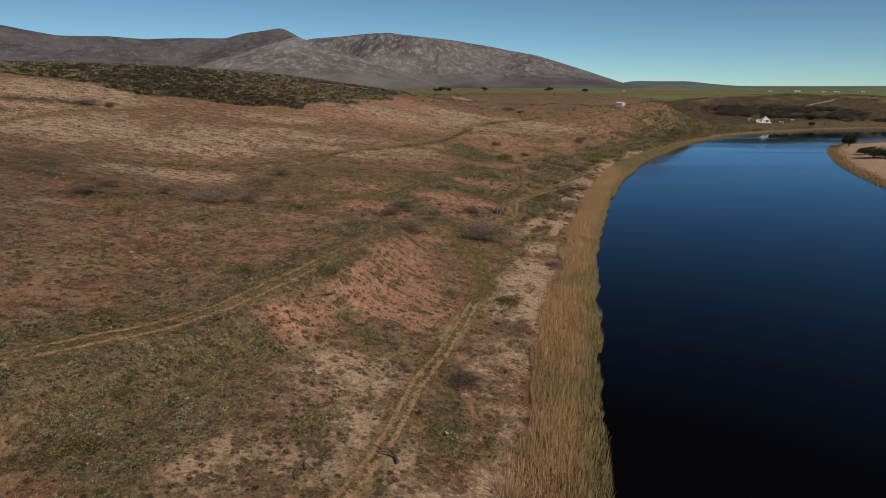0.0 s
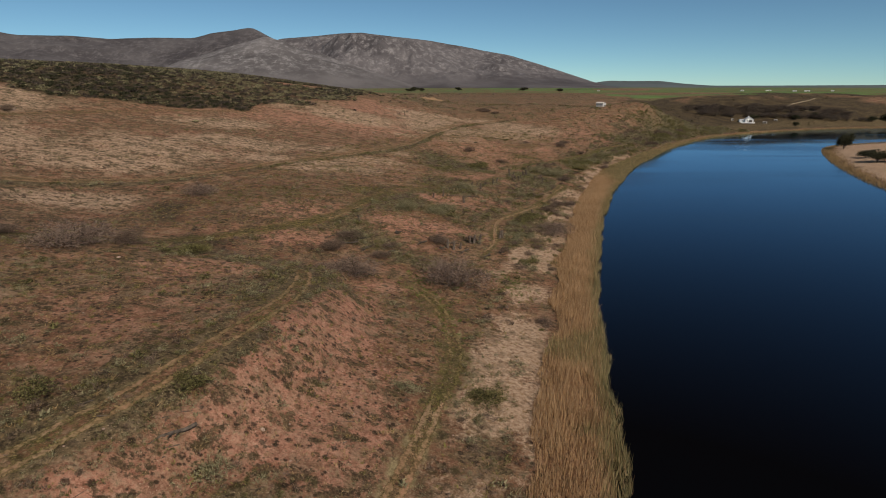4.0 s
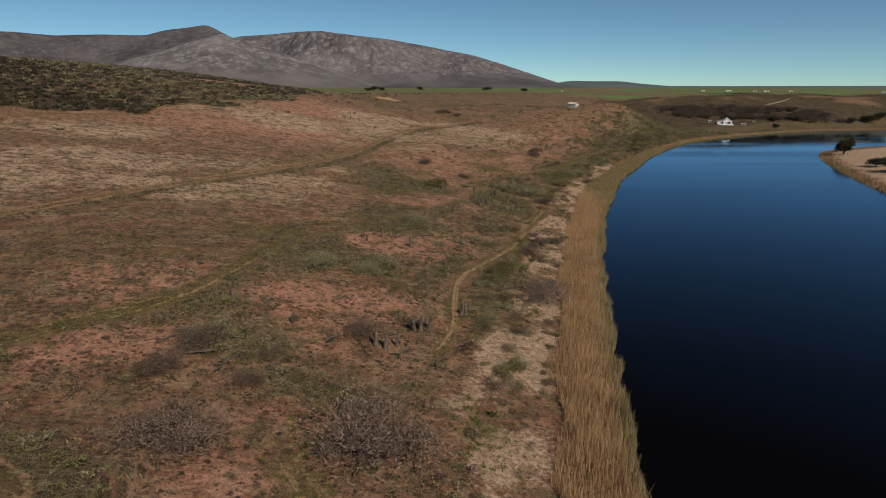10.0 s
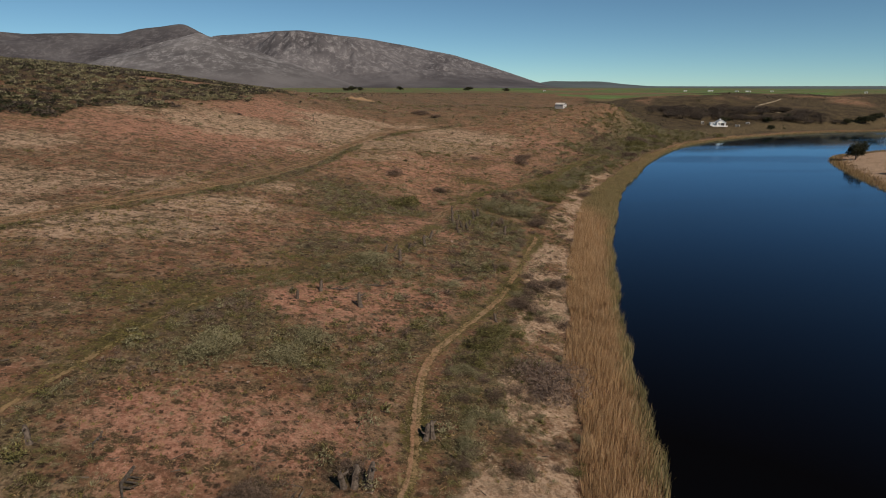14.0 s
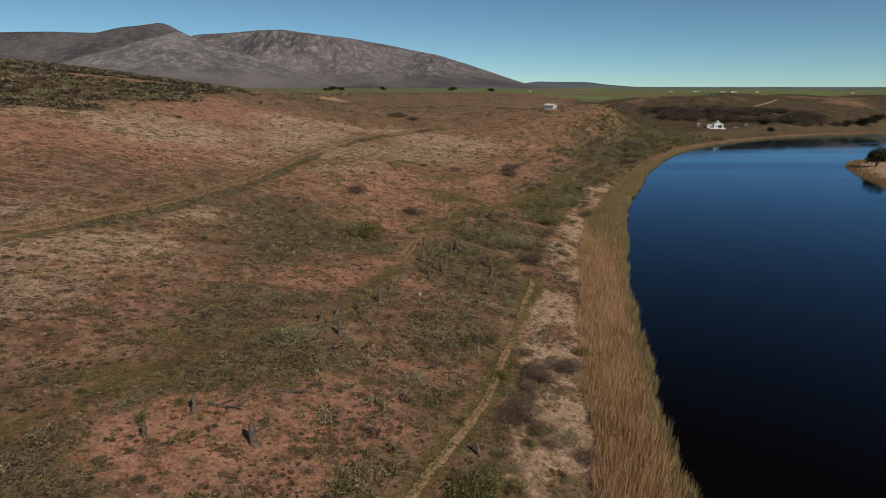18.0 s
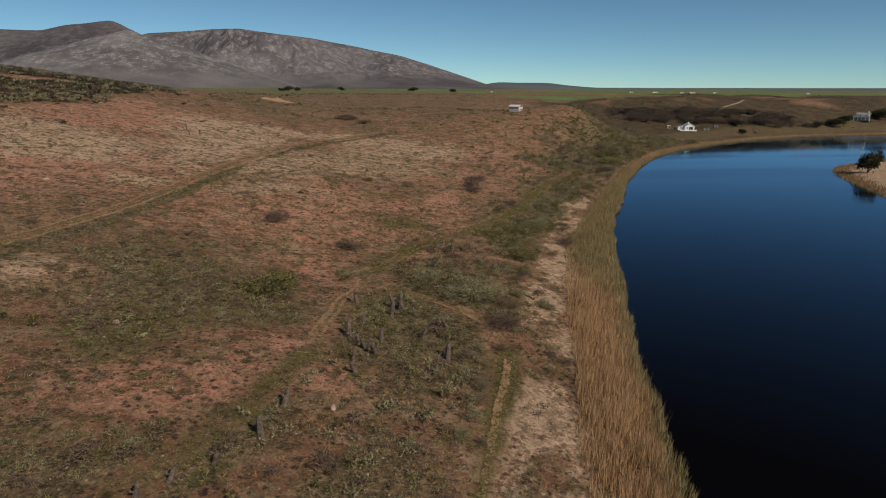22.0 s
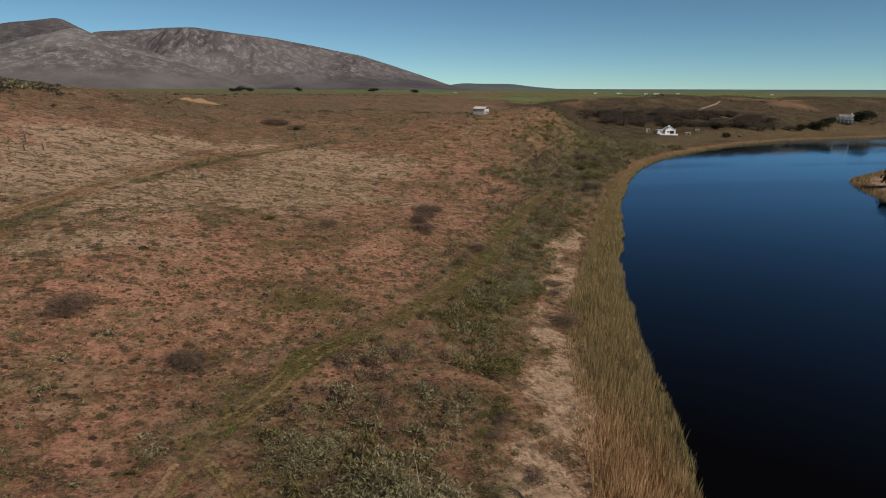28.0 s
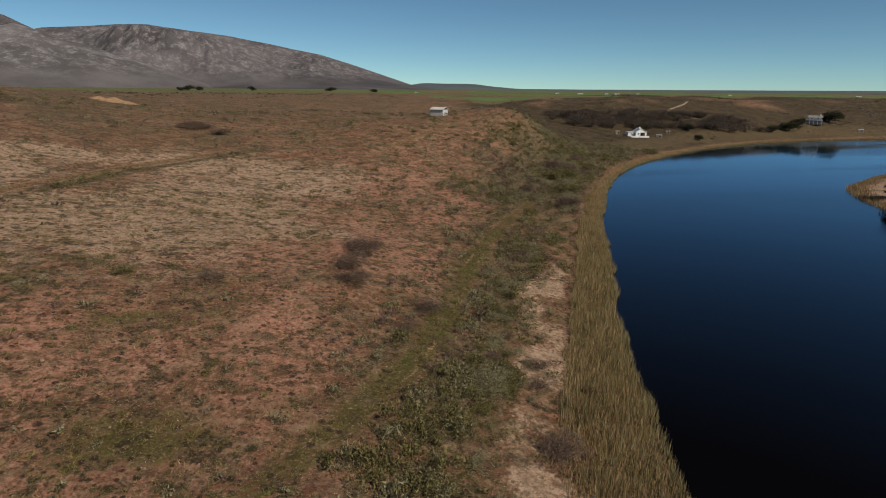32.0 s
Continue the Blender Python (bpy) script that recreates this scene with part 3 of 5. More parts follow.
def soils(x, y):
    """What covers the ground at a place: nine shares from 0 to 1."""
    d, _ = line_distance(x, y, SHORE)
    p, _ = line_distance(x, y, SPIT)
    n1, n2, n3 = fractal(x, y, 22, 11, 4), fractal(x, y, 7, 21, 4), fractal(x, y, 60, 31, 3)
    ragged = 0.15 + 1.0 * fractal(x, y, 9, 12, 4)
    ragged3 = -0.35 + 1.9 * fractal(x, y, 5, 14, 4)
    red = 0.2 + 0.9 * (n1 - 0.5)
    red = red + 0.88 * patch_share(x, y, RED_A + RED_B + RED_C) * ragged
    pale = -0.1 + 0.9 * (n2 - 0.5) + 0.5 * (n3 - 0.5)
    pale = pale + 1.05 * patch_share(x, y, PALE_A + PALE_B) * (0.75 + 0.75 * fractal(x, y, 8, 13, 4))
    litter = 0.10 + 1.0 * (n2 - 0.5)
    litter = litter + 1.15 * patch_share(x, y, SCRUB_A + SCRUB_B + SCRUB_C + SCRUB_D) * (0.35 + 0.65 * ragged3)
    litter = litter - 0.5 * np.clip(patch_share(x, y, RED_A + RED_B + RED_C) + patch_share(x, y, PALE_A + PALE_B), 0, 1)
    rest = smooth(248, 268, y) * smooth(130, 100, x)
    red, pale, litter = red * (1 - 0.4 * rest), pale - 0.3 * rest * (1 - 0.5 * n1), litter + 0.32 * rest
    # bare strips between the scrub beds
    for c in BARE:
        litter = litter - 0.9 * bell(x, y, *c)
    slope = smooth(3, 9, d) * smooth(26, 18, d) * smooth(225, 250, y)
    litter = litter + 0.7 * slope
    grass = -0.32 + 1.25 * (fractal(x, y, 12, 41, 4) - 0.5)
    grass = grass + 0.8 * patch_share(x, y, GRASSY_A + GRASSY_B)
    grass = grass + 0.75 * bell(x, y, 7.4, 82, 1.6, 2.6)
    sand = smooth(4.5, 6.3, d) * smooth(13.0, 9.0, d + 6 * (n2 - 0.5) + np.interp(y, (140, 190), (0, 1.8))) * smooth(222, 205, y) * smooth(-30, 0, y) * (0.44 + 2.6 * (fractal(x, y, 5, 51, 4) - 0.45)) * np.interp(y, (125, 145, 178, 192), (1, 1.5, 1.4, 0.9))
    sand = np.maximum(sand, smooth(2, 5, p) * smooth(60, 30, p) * (1.3 + fractal(x, y, 9, 52, 3) - 0.5))
    track, clear = np.zeros_like(x), np.zeros_like(x)
    for line, gauge, strength, middle, green in TRACKS:
        e, along = line_distance(x, y, line)
        e = np.abs(e + 0.25 * (fractal(x, y, 4, 61, 2) - 0.5))
        wear = 0.55 + 0.9 * (value_noise(along, along * 0, 5, 3) - 0.35)
        rut = np.exp(-((e - gauge) / 0.26) ** 2)
        bare = np.maximum(strength * rut, middle * np.exp(-(e / 0.7) ** 2))
        track = np.maximum(track, 0.75 * bare * np.clip(wear, 0.3, 1))
        grass = np.where(e < 3, np.maximum(grass, green * np.exp(-(e / (gauge + 0.8)) ** 2) * np.clip(1.5 - wear, 0.6, 1.2)), grass)
        litter, pale = litter * (1 - 0.9 * np.exp(-(e / 1.2) ** 2)), pale * (1 - 0.5 * np.exp(-(e / 1.6) ** 2))
        clear = np.maximum(clear, np.exp(-(e / 1.25) ** 4))
    # scrub along the verges, and bare red soil on the slope under the terrace
    for line, side, wide, much in ((TERRACE_TRACK, 0, 2.6, 1.5), (HILL_TRACK, -1.9, 1.1, 1.1), (MID_TRACK, 1.8, 1.2, 0.4), (UP_TRACK, -1.6, 1.0, 0.5)):
        e, along = line_distance(x, y, line)
        verge = np.exp(-((e - side) / wide) ** 2) * (0.5 + value_noise(along, along * 0, 7, 6))
        litter = litter + much * verge * (1 - 0.85 * np.exp(-(np.abs(e) / 0.9) ** 2))
    e, _ = line_distance(x, y, TERRACE)
    bank = smooth(-6, -3.5, e) * smooth(0.6, -0.6, e) * smooth(35, 42, y) * smooth(80, 70, y)
    red, litter = red + 0.45 * bank, litter * (1 - 0.5 * bank)
    east = smooth(125, 135, x) * smooth(218, 205, x) * smooth(432, 440, y + 8 * (n1 - 0.5)) * smooth(540, 510, y)
    far = smooth(235, 300, d + 60 * (n3 - 0.5))
    level = smooth(110, 140, x) * smooth(98, 112, d + 22 * (n1 - 0.5))
    field = np.maximum(np.maximum(far, level) * smooth(0.25, 0.32, fractal(x, y, 260, 71, 2)), east)
    field = field * smooth(2600, 2200, d)
    inside, _ = line_distance(x, y, BRUSH_EDGE)
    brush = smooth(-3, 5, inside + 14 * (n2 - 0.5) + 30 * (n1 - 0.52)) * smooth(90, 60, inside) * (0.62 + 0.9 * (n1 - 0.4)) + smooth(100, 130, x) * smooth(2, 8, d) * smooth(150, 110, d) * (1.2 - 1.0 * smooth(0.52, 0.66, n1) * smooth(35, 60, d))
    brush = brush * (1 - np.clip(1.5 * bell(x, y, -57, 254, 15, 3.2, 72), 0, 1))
    brush = brush + 0.85 * patch_share(x, y, BURNT_AND_SHADED) * (0.3 + 0.8 * ragged3)
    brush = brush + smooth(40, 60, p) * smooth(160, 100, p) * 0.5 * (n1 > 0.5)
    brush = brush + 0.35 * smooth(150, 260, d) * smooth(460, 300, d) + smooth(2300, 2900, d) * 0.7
    return [np.clip(v, 0, 1) for v in (red, pale, grass, track, sand, litter, field, brush, clear)]


# ---- the land, the river and the mountains ----
GRID = {}


def sample(x, y, table=None):
    """The height of the ground, or another table over it, at places."""
    x, y = np.asarray(x, float), np.asarray(y, float)
    xs, ys, t = GRID["xs"], GRID["ys"], GRID["z"] if table is None else table
    i = np.clip(np.searchsorted(xs, x) - 1, 0, len(xs) - 2)
    j = np.clip(np.searchsorted(ys, y) - 1, 0, len(ys) - 2)
    u, v = (x - xs[i]) / (xs[i + 1] - xs[i]), (y - ys[j]) / (ys[j + 1] - ys[j])
    return (t[j, i] * (1 - u) + t[j, i + 1] * u) * (1 - v) + (t[j + 1, i] * (1 - u) + t[j + 1, i + 1] * u) * v


def build_ground():
    xs, ys = axis(-60, 80, 0.55, -3500, 3500), axis(16, 290, 0.58, -700, 3500)
    gx, gy = np.meshgrid(xs, ys)
    gz = height(gx, gy)
    cover = soils(gx, gy)
    # wheel ruts are sunk a little
    gz = gz - 0.10 * cover[3]
    GRID.update(xs=xs, ys=ys, z=gz, cover=cover)
    verts = np.stack([gx, gy, gz], -1).reshape(-1, 3)
    me = mesh_arrays("ground", verts, grid_faces(len(xs), len(ys)), SOIL, False)
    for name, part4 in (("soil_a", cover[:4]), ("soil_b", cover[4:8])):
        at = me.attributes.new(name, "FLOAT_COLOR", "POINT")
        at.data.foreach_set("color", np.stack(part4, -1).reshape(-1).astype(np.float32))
    return tagged(new("ground", me), "red-brown sandy veld with dry scrub and wheel tracks", "ground", kind="structure")


ground = build_ground()


def build_water():
    xs, ys = np.linspace(-120, 4700, 40), np.linspace(-880, 420, 20)
    gx, gy = np.meshgrid(xs, ys)
    me = mesh_arrays("water", np.stack([gx, gy, gx * 0], -1).reshape(-1, 3), grid_faces(40, 20), WATER, False)
    return tagged(new("water", me), "calm dark blue river water reflecting the sky", "river", kind="structure")


water = build_water()


def mountain(name, label, profile, r0, width, seed, grain, rough, lo, hi, shape=1.25, rock=ROCK, spur=None):
    """A ridge seen under the given height angles: degrees to the right of straight ahead, and degrees above the horizon."""
    az = np.linspace(lo, hi, 340 if lo < 0 else 200)
    up = np.interp(az, [p[0] for p in profile], [p[1] for p in profile])
    k = np.ones(5) / 5
    up = np.convolve(np.pad(up, 2, "edge"), k, "valid")
    rs = np.concatenate([np.linspace(r0 - width, r0, 90), np.linspace(r0, r0 + 260, 8)[1:]])
    a, r = np.meshgrid(np.radians(az), rs)
    x, y = r * np.sin(a), r * np.cos(a)
    top = r0 * np.tan(np.radians(up))[None, :]
    s = np.clip((r - (r0 - width)) / width, 0, 1)
    n = 1 - np.abs(2 * fractal(x, y, grain, seed, 5) - 1)
    n2 = fractal(x, y, grain * 0.3, seed + 5, 4)
    body = s ** shape * (1 + rough * (n - 0.7) * (1 - s ** 3) * 1.6 + 0.25 * rough * (n2 - 0.5) * (1 - 0.85 * s ** 6))
    gully = value_noise(np.degrees(a) * 1.1 + s * 1.2 + 1.2 * fractal(x, y, 200, seed + 8, 2), s * 2, 1.0, seed) + 0.3 * value_noise(np.degrees(a) * 3.5 + s * 2, s * 6, 1.0, seed + 1)
    body = body * (1 - 0.30 * np.abs(gully - 0.65) * s * (1 - s) * 1.6)
    if spur is not None:
        # a buttress whose steep left face stands in shade over a hollow
        lean = np.degrees(a) - spur + 2.2 * (1 - s) + 1.6 * (fractal(x, y, 600, seed + 9, 3) - 0.5)
        face = smooth(-4.5, 0.8, lean) * smooth(11, 1.5, lean) - 0.5 * smooth(-12, -7, lean) * smooth(0.5, -4, lean)
        body = body * (1 + 0.5 * face * 4 * s * (1 - s) * smooth(1.0, 0.72, s))
    body = np.where(s < 1, np.minimum(body, 0.975 * r / r0), body)
    back = smooth(r0, r0 + 260, r)
    z = 27 + top * body * (1 - 0.6 * back) - 4 * (1 - s)
    me = mesh_arrays(name, np.stack([x, y, z], -1).reshape(-1, 3), grid_faces(len(az), len(rs)), rock, False)
    return tagged(new(name, me), label, "mountain", kind="structure")


mountain("mountain_back", "long grey rocky mountain range with a pointed summit",
         ((-60, 4.6), (-44, 4.9), (-38.5, 4.4), (-36.8, 4.1), (-35, 3.8), (-31.5, 3.9), (-28.7, 3.75), (-25.6, 3.95), (-22.5, 4.0), (-21, 4.44), (-19.1, 4.74), (-18.3, 4.9), (-17.8, 4.99), (-17.3, 4.8),
          (-16.7, 4.45), (-14.5, 3.4), (-11, 2), (-6, 0.2)), 4550, 1300, 3, 480, 0.3, -60, -6, 1.5, ROCK_DARK)
mountain("mountain_massif", "broad grey rocky mountain with pale cliffs sloping to the plain",
         ((-22, 0.4), (-19, 2.2), (-16.6, 3.7), (-15.3, 4.1), (-12.8, 4.33), (-10.2, 4.65), (-8.2, 4.71), (-6.1, 4.49), (-2.5, 4.11), (0, 3.72), (2.6, 3.22), (5.2, 2.77),
          (7.8, 2.02), (10.3, 1.23), (12.8, 0.42), (14.1, 0.15), (15, 0)), 4350, 1250, 9, 420, 0.58, -22, 15, 1.3, spur=-8.2)
def cone_hill():
    """A cone of rock in front of the range."""
    az, far, top = radians(-16.6), 3550, 274
    cx, cy = far * math.sin(az), far * math.cos(az)
    u = np.linspace(-1000, 1000, 150)
    gx, gy = np.meshgrid(cx + u, cy + u)
    rho = np.hypot(gx - cx, gy - cy)
    turn = np.arctan2(gy - cy, gx - cx)
    ridge = 1 - np.abs(2 * fractal(np.cos(turn) * 300 + rho * 0.25, np.sin(turn) * 300 + rho * 0.25, 130, 19, 4) - 1)
    f = np.clip(1 - rho / 900, 0, 1) ** 1.12
    z = 20 + top * f * (1 + 0.30 * (ridge - 0.72) * (1 - f)) + 60 * f * (1 - f) * (fractal(gx, gy, 90, 20, 5) - 0.5)
    me = mesh_arrays("mountain_cone", np.stack([gx, gy, z], -1).reshape(-1, 3), grid_faces(150, 150), ROCK_PALE, False)
    return tagged(new("mountain_cone", me), "pale grey cone-shaped rocky foothill", "mountain", kind="structure")


cone_hill()
mountain("hills_far", "low hills on the horizon with haze in their blue-grey colour", ((12, 0.2), (14, 0.55), (15.5, 0.5), (17, 0.5), (18.5, 0.5), (20, 0.3), (22.5, 0.1), (28, 0.1), (33, 0.12), (42, 0.15), (52, 0.19), (64, 0.2)),
         4500, 700, 23, 300, 0.2, 12, 64, 1.0, ROCK_HAZED)


def dirt_road(line, wide, seed):
    """A graded farm road laid over the far slope."""
    pts = catmull(line, 10)
    way = np.gradient(pts, axis=0)
    way /= np.hypot(*way.T)[:, None]
    half = wide / 2 * (0.8 + 0.4 * value_noise(np.arange(len(pts)) * 1.0, np.zeros(len(pts)), 4, seed))
    rows = []
    for u in (-1, -0.5, 0, 0.5, 1):
        x, y = pts[:, 0] - way[:, 1] * half * u, pts[:, 1] + way[:, 0] * half * u
        rows.append(np.stack([x, y, sample(x, y) + 0.22 - 0.2 * abs(u)], -1))
    v = np.stack(rows, 1).reshape(-1, 3)
    me = mesh_arrays("road", v, grid_faces(5, len(pts)), ROAD_SOIL, False)
    return tagged(new("road", me), "pale dirt farm road climbing the far slope", "road", kind="structure")


ROAD_SOIL = plain_material("road_soil", (0.19, 0.145, 0.095), (0.31, 0.25, 0.17), 0.8, 0.95, 0, 0.4)
dirt_road([(207, 400), (212, 405), (221, 411.7), (232, 421), (243, 432)], 1.3, 1)
dirt_road([(209, 399), (214, 394), (219, 390), (226, 386)], 0.7, 2)


def track_material():
    """Worn soil in the ruts, dry grass between them, and ragged edges where the veld grows in."""
    m = Nodes("track_soil", 0.95, 0.15)
    bare, _, cover, _ = m.attr("track_mix")
    fine, mid, coarse = m.noise(5.0, 5, 0.75), m.noise(1.3, 4, 0.7), m.noise(0.25, 3, 0.6)
    broken = m.math("ADD", m.math("MULTIPLY", m.math("SUBTRACT", fine, 0.5), 1.5), m.math("MULTIPLY", m.math("SUBTRACT", mid, 0.5), 1.3))
    turf = m.mix(m.ramp(fine, 0.36, 0.62), (0.052, 0.042, 0.014), (0.155, 0.122, 0.042))
    turf = m.mix(m.ramp(coarse, 0.42, 0.62, 0.0, 0.7), turf, m.mix(m.ramp(mid, 0.4, 0.6), (0.11, 0.068, 0.032), (0.25, 0.165, 0.085)))
    soil = m.mix(m.ramp(fine, 0.3, 0.7), (0.15, 0.086, 0.046), (0.33, 0.215, 0.13))
    soil = m.mix(m.ramp(coarse, 0.4, 0.65, 0.0, 0.7), soil, m.mix(m.ramp(fine, 0.3, 0.7), (0.19, 0.085, 0.045), (0.36, 0.19, 0.11)))
    m.put(m.bsdf.inputs["Base Color"], m.mix(m.ramp(m.math("ADD", bare, m.math("MULTIPLY", broken, 0.9)), 0.3, 0.95), turf, soil))
    m.bump(m.math("ADD", fine, mid), 0.8, 0.12)
    clear, blend = m.tree.nodes.new("ShaderNodeBsdfTransparent"), m.tree.nodes.new("ShaderNodeMixShader")
    m.put(blend.inputs[0], m.ramp(m.math("ADD", cover, m.math("MULTIPLY", broken, 0.95)), 0.36, 0.66))
    m.tree.links.new(clear.outputs[0], blend.inputs[1])
    m.tree.links.new(m.bsdf.outputs[0], blend.inputs[2])
    m.tree.links.new(blend.outputs[0], m.tree.nodes["Material Output"].inputs[0])
    return m.mat


def wheel_track(line, gauge, wear, middle, seed):
    """Two worn wheel ruts with a low grassy crown between them, laid along the ground."""
    step = np.hypot(*np.diff(line, axis=0).T)
    along = np.concatenate([[0], np.cumsum(step)])
    s = np.arange(0, along[-1], 0.32)
    px, py = np.interp(s, along, line[:, 0]), np.interp(s, along, line[:, 1])
    wx, wy = np.gradient(px), np.gradient(py)
    size = np.hypot(wx, wy)
    wx, wy = wx / size, wy / size
    o = np.linspace(-1.0, 1.0, 21) * (gauge + 0.5)
    shift = 0.3 * (value_noise(s, s * 0, 7, seed) - 0.5) + 0.12 * (value_noise(s, s * 0, 1.7, seed + 1) - 0.5)
    ss, oo = np.meshgrid(s, o, indexing="ij")
    x, y = px[:, None] - wy[:, None] * (oo + shift[:, None]), py[:, None] + wx[:, None] * (oo + shift[:, None])
    rut = np.exp(-((np.abs(oo) - gauge) / 0.24) ** 2)
    worn = np.clip(wear + 1.5 * (fractal(ss, np.sign(oo) * 3.0, 12, seed + 2, 4) - 0.5), 0, 1)
    bare = np.maximum(rut * worn * 0.85, middle * np.exp(-(oo / 0.6) ** 2) * worn)
    edge = smooth(gauge + 0.45, gauge + 0.05, np.abs(oo)) * smooth(0, 3, ss) * smooth(0, 3, along[-1] - ss)
    cover = edge * np.clip(0.12 + 0.8 * np.maximum(rut, 0.35) * (0.3 + 0.95 * worn), 0, 1)
    z = sample(x, y) + 0.035 + 0.02 * np.exp(-(oo / 0.35) ** 2) - 0.05 * smooth(gauge + 0.2, gauge + 0.45, np.abs(oo))
    me = mesh_arrays("wheel_track", np.stack([x, y, z], -1).reshape(-1, 3), grid_faces(len(o), len(s)), TRACK_SOIL, False)
    at = me.attributes.new("track_mix", "FLOAT_COLOR", "POINT")
    at.data.foreach_set("color", np.stack([bare, 1 - bare, cover, cover * 0 + 1], -1).reshape(-1).astype(np.float32))
    return tagged(new("wheel_track", me), "pale worn wheel ruts with grass between them", "track", kind="structure")


TRACK_SOIL = track_material()
for k, (line, gauge, wear, middle) in enumerate(((RIVER_TRACK[RIVER_TRACK[:, 1] < 58], 0.36, 1.05, 0.6), (RIVER_TRACK[RIVER_TRACK[:, 1] > 52], 0.42, 0.3, 0.3), (BANK_TRACK, 0.12, 0.72, 0.6), (BANK_END, 0.2, 0.62, 0.6), (TERRACE_TRACK, 0.55, 1.0, 0.3), (UP_TRACK, 0.5, 0.26, 0.2),
                                               (JOIN_TRACK, 0.36, 0.6, 0.8), (MID_TRACK, 0.5, 0.2, 0.3), (HILL_TRACK, 0.7, 1.2, 0.6), (WEST_TRACK, 0.7, 0.7, 0.3), (SHED_PATH, 0.3, 0.75, 0.6))):
    wheel_track(line, gauge, wear, middle, 40 + 7 * k)


# ---- plants ----
rng = np.random.RandomState(11)


def part(name, me, parent, label=""):
    """Links a mesh as one part under a thing or a part."""
    ob = new(name, me)
    ob.parent = parent
    if label:
        ob["label"] = label
    return ob


def bits(at, way, length, width, r):
    """Thin pointed leaves: a triangle from each place along its way."""
    n = len(at)
    side = np.cross(way, r.normal(size=(n, 3)))
    side /= np.linalg.norm(side, axis=1)[:, None] + 1e-9
    l, w = np.broadcast_to(length, n)[:, None], np.broadcast_to(width, n)[:, None]
    v = np.stack([at - side * w / 2, at + side * w / 2, at + way * l], 1)
    return v.reshape(-1, 3), np.arange(3 * n).reshape(-1, 3)


def leaf_cloud(seed, leaves, lumps, leaf, slim=0.45, flat=0.62, droop=0.0):
    """The leaves of a shrub about 1 m wide: several uneven domes."""
    r = np.random.RandomState(seed)
    c = np.stack([r.uniform(-0.33, 0.33, lumps), r.uniform(-0.33, 0.33, lumps), r.uniform(0.10, 0.30, lumps) * flat / 0.62], 1)
    c[0] = (0, 0, 0.26 * flat / 0.62)
    size = r.uniform(0.16, 0.30, lumps)
    k = r.randint(0, lumps, leaves)
    out = r.normal(size=(leaves, 3))
    out[:, 2] = np.abs(out[:, 2]) * 1.0 - 0.25
    out /= np.linalg.norm(out, axis=1)[:, None]
    at = c[k] + out * (size[k] * r.uniform(0.55, 1.12, leaves))[:, None] * (1, 1, flat / 0.62 * 0.85)
    at[:, 2] = np.maximum(at[:, 2], 0.01)
    way = out * 0.7 + r.normal(size=(leaves, 3)) * 0.6 + (0, 0, 0.25)
    way /= np.linalg.norm(way, axis=1)[:, None]
    return bits(at - way * leaf * 0.4, way, leaf * r.uniform(0.6, 1.5, leaves), leaf * slim * r.uniform(0.7, 1.3, leaves), r)


def twig_cloud(seed, twigs, length=0.55, width=0.02, spread=0.9):
    """Bare twigs that rise and spread from the foot of a shrub about 1 m wide."""
    r = np.random.RandomState(seed)
    a, e = r.uniform(0, 2 * np.pi, twigs), r.uniform(0.25, 1.45, twigs)
    way = np.stack([np.cos(a) * np.cos(e) * spread, np.sin(a) * np.cos(e) * spread, np.sin(e)], 1)
    at = way * r.uniform(0.0, 0.35, twigs)[:, None] * (1, 1, 0.6)
    way = way + r.normal(size=(twigs, 3)) * 0.25
    way /= np.linalg.norm(way, axis=1)[:, None]
    at[:, 2] = np.maximum(at[:, 2], 0)
    return bits(at, way, length * r.uniform(0.5, 1.1, twigs), width * r.uniform(0.7, 1.5, twigs), r)


def tuft(seed, blades, tall=1.0, width=0.12, lean=0.7):
    r = np.random.RandomState(seed)
    a = r.uniform(0, 2 * np.pi, blades)
    way = np.stack([np.cos(a) * lean * r.uniform(0.3, 1, blades), np.sin(a) * lean * r.uniform(0.3, 1, blades), r.uniform(0.5, 1, blades)], 1)
    at = np.stack([r.uniform(-0.28, 0.28, blades), r.uniform(-0.28, 0.28, blades), np.zeros(blades)], 1)
    return bits(at, way / np.linalg.norm(way, axis=1)[:, None], tall * r.uniform(0.5, 1.1, blades), width, r)


def stone_shape(seed, rough=0.25):
    r = np.random.RandomState(seed)
    bm = bmesh.new()
    bmesh.ops.create_icosphere(bm, subdivisions=1, radius=0.5)
    v = np.array([q.co[:] for q in bm.verts])
    f = np.array([[q.index for q in p.verts] for p in bm.faces])
    bm.free()
    v *= r.uniform(1 - rough, 1 + rough, (len(v), 1)) * np.array([1, r.uniform(0.6, 0.9), 0.55])
    v[:, 2] += 0.12
    return v, f


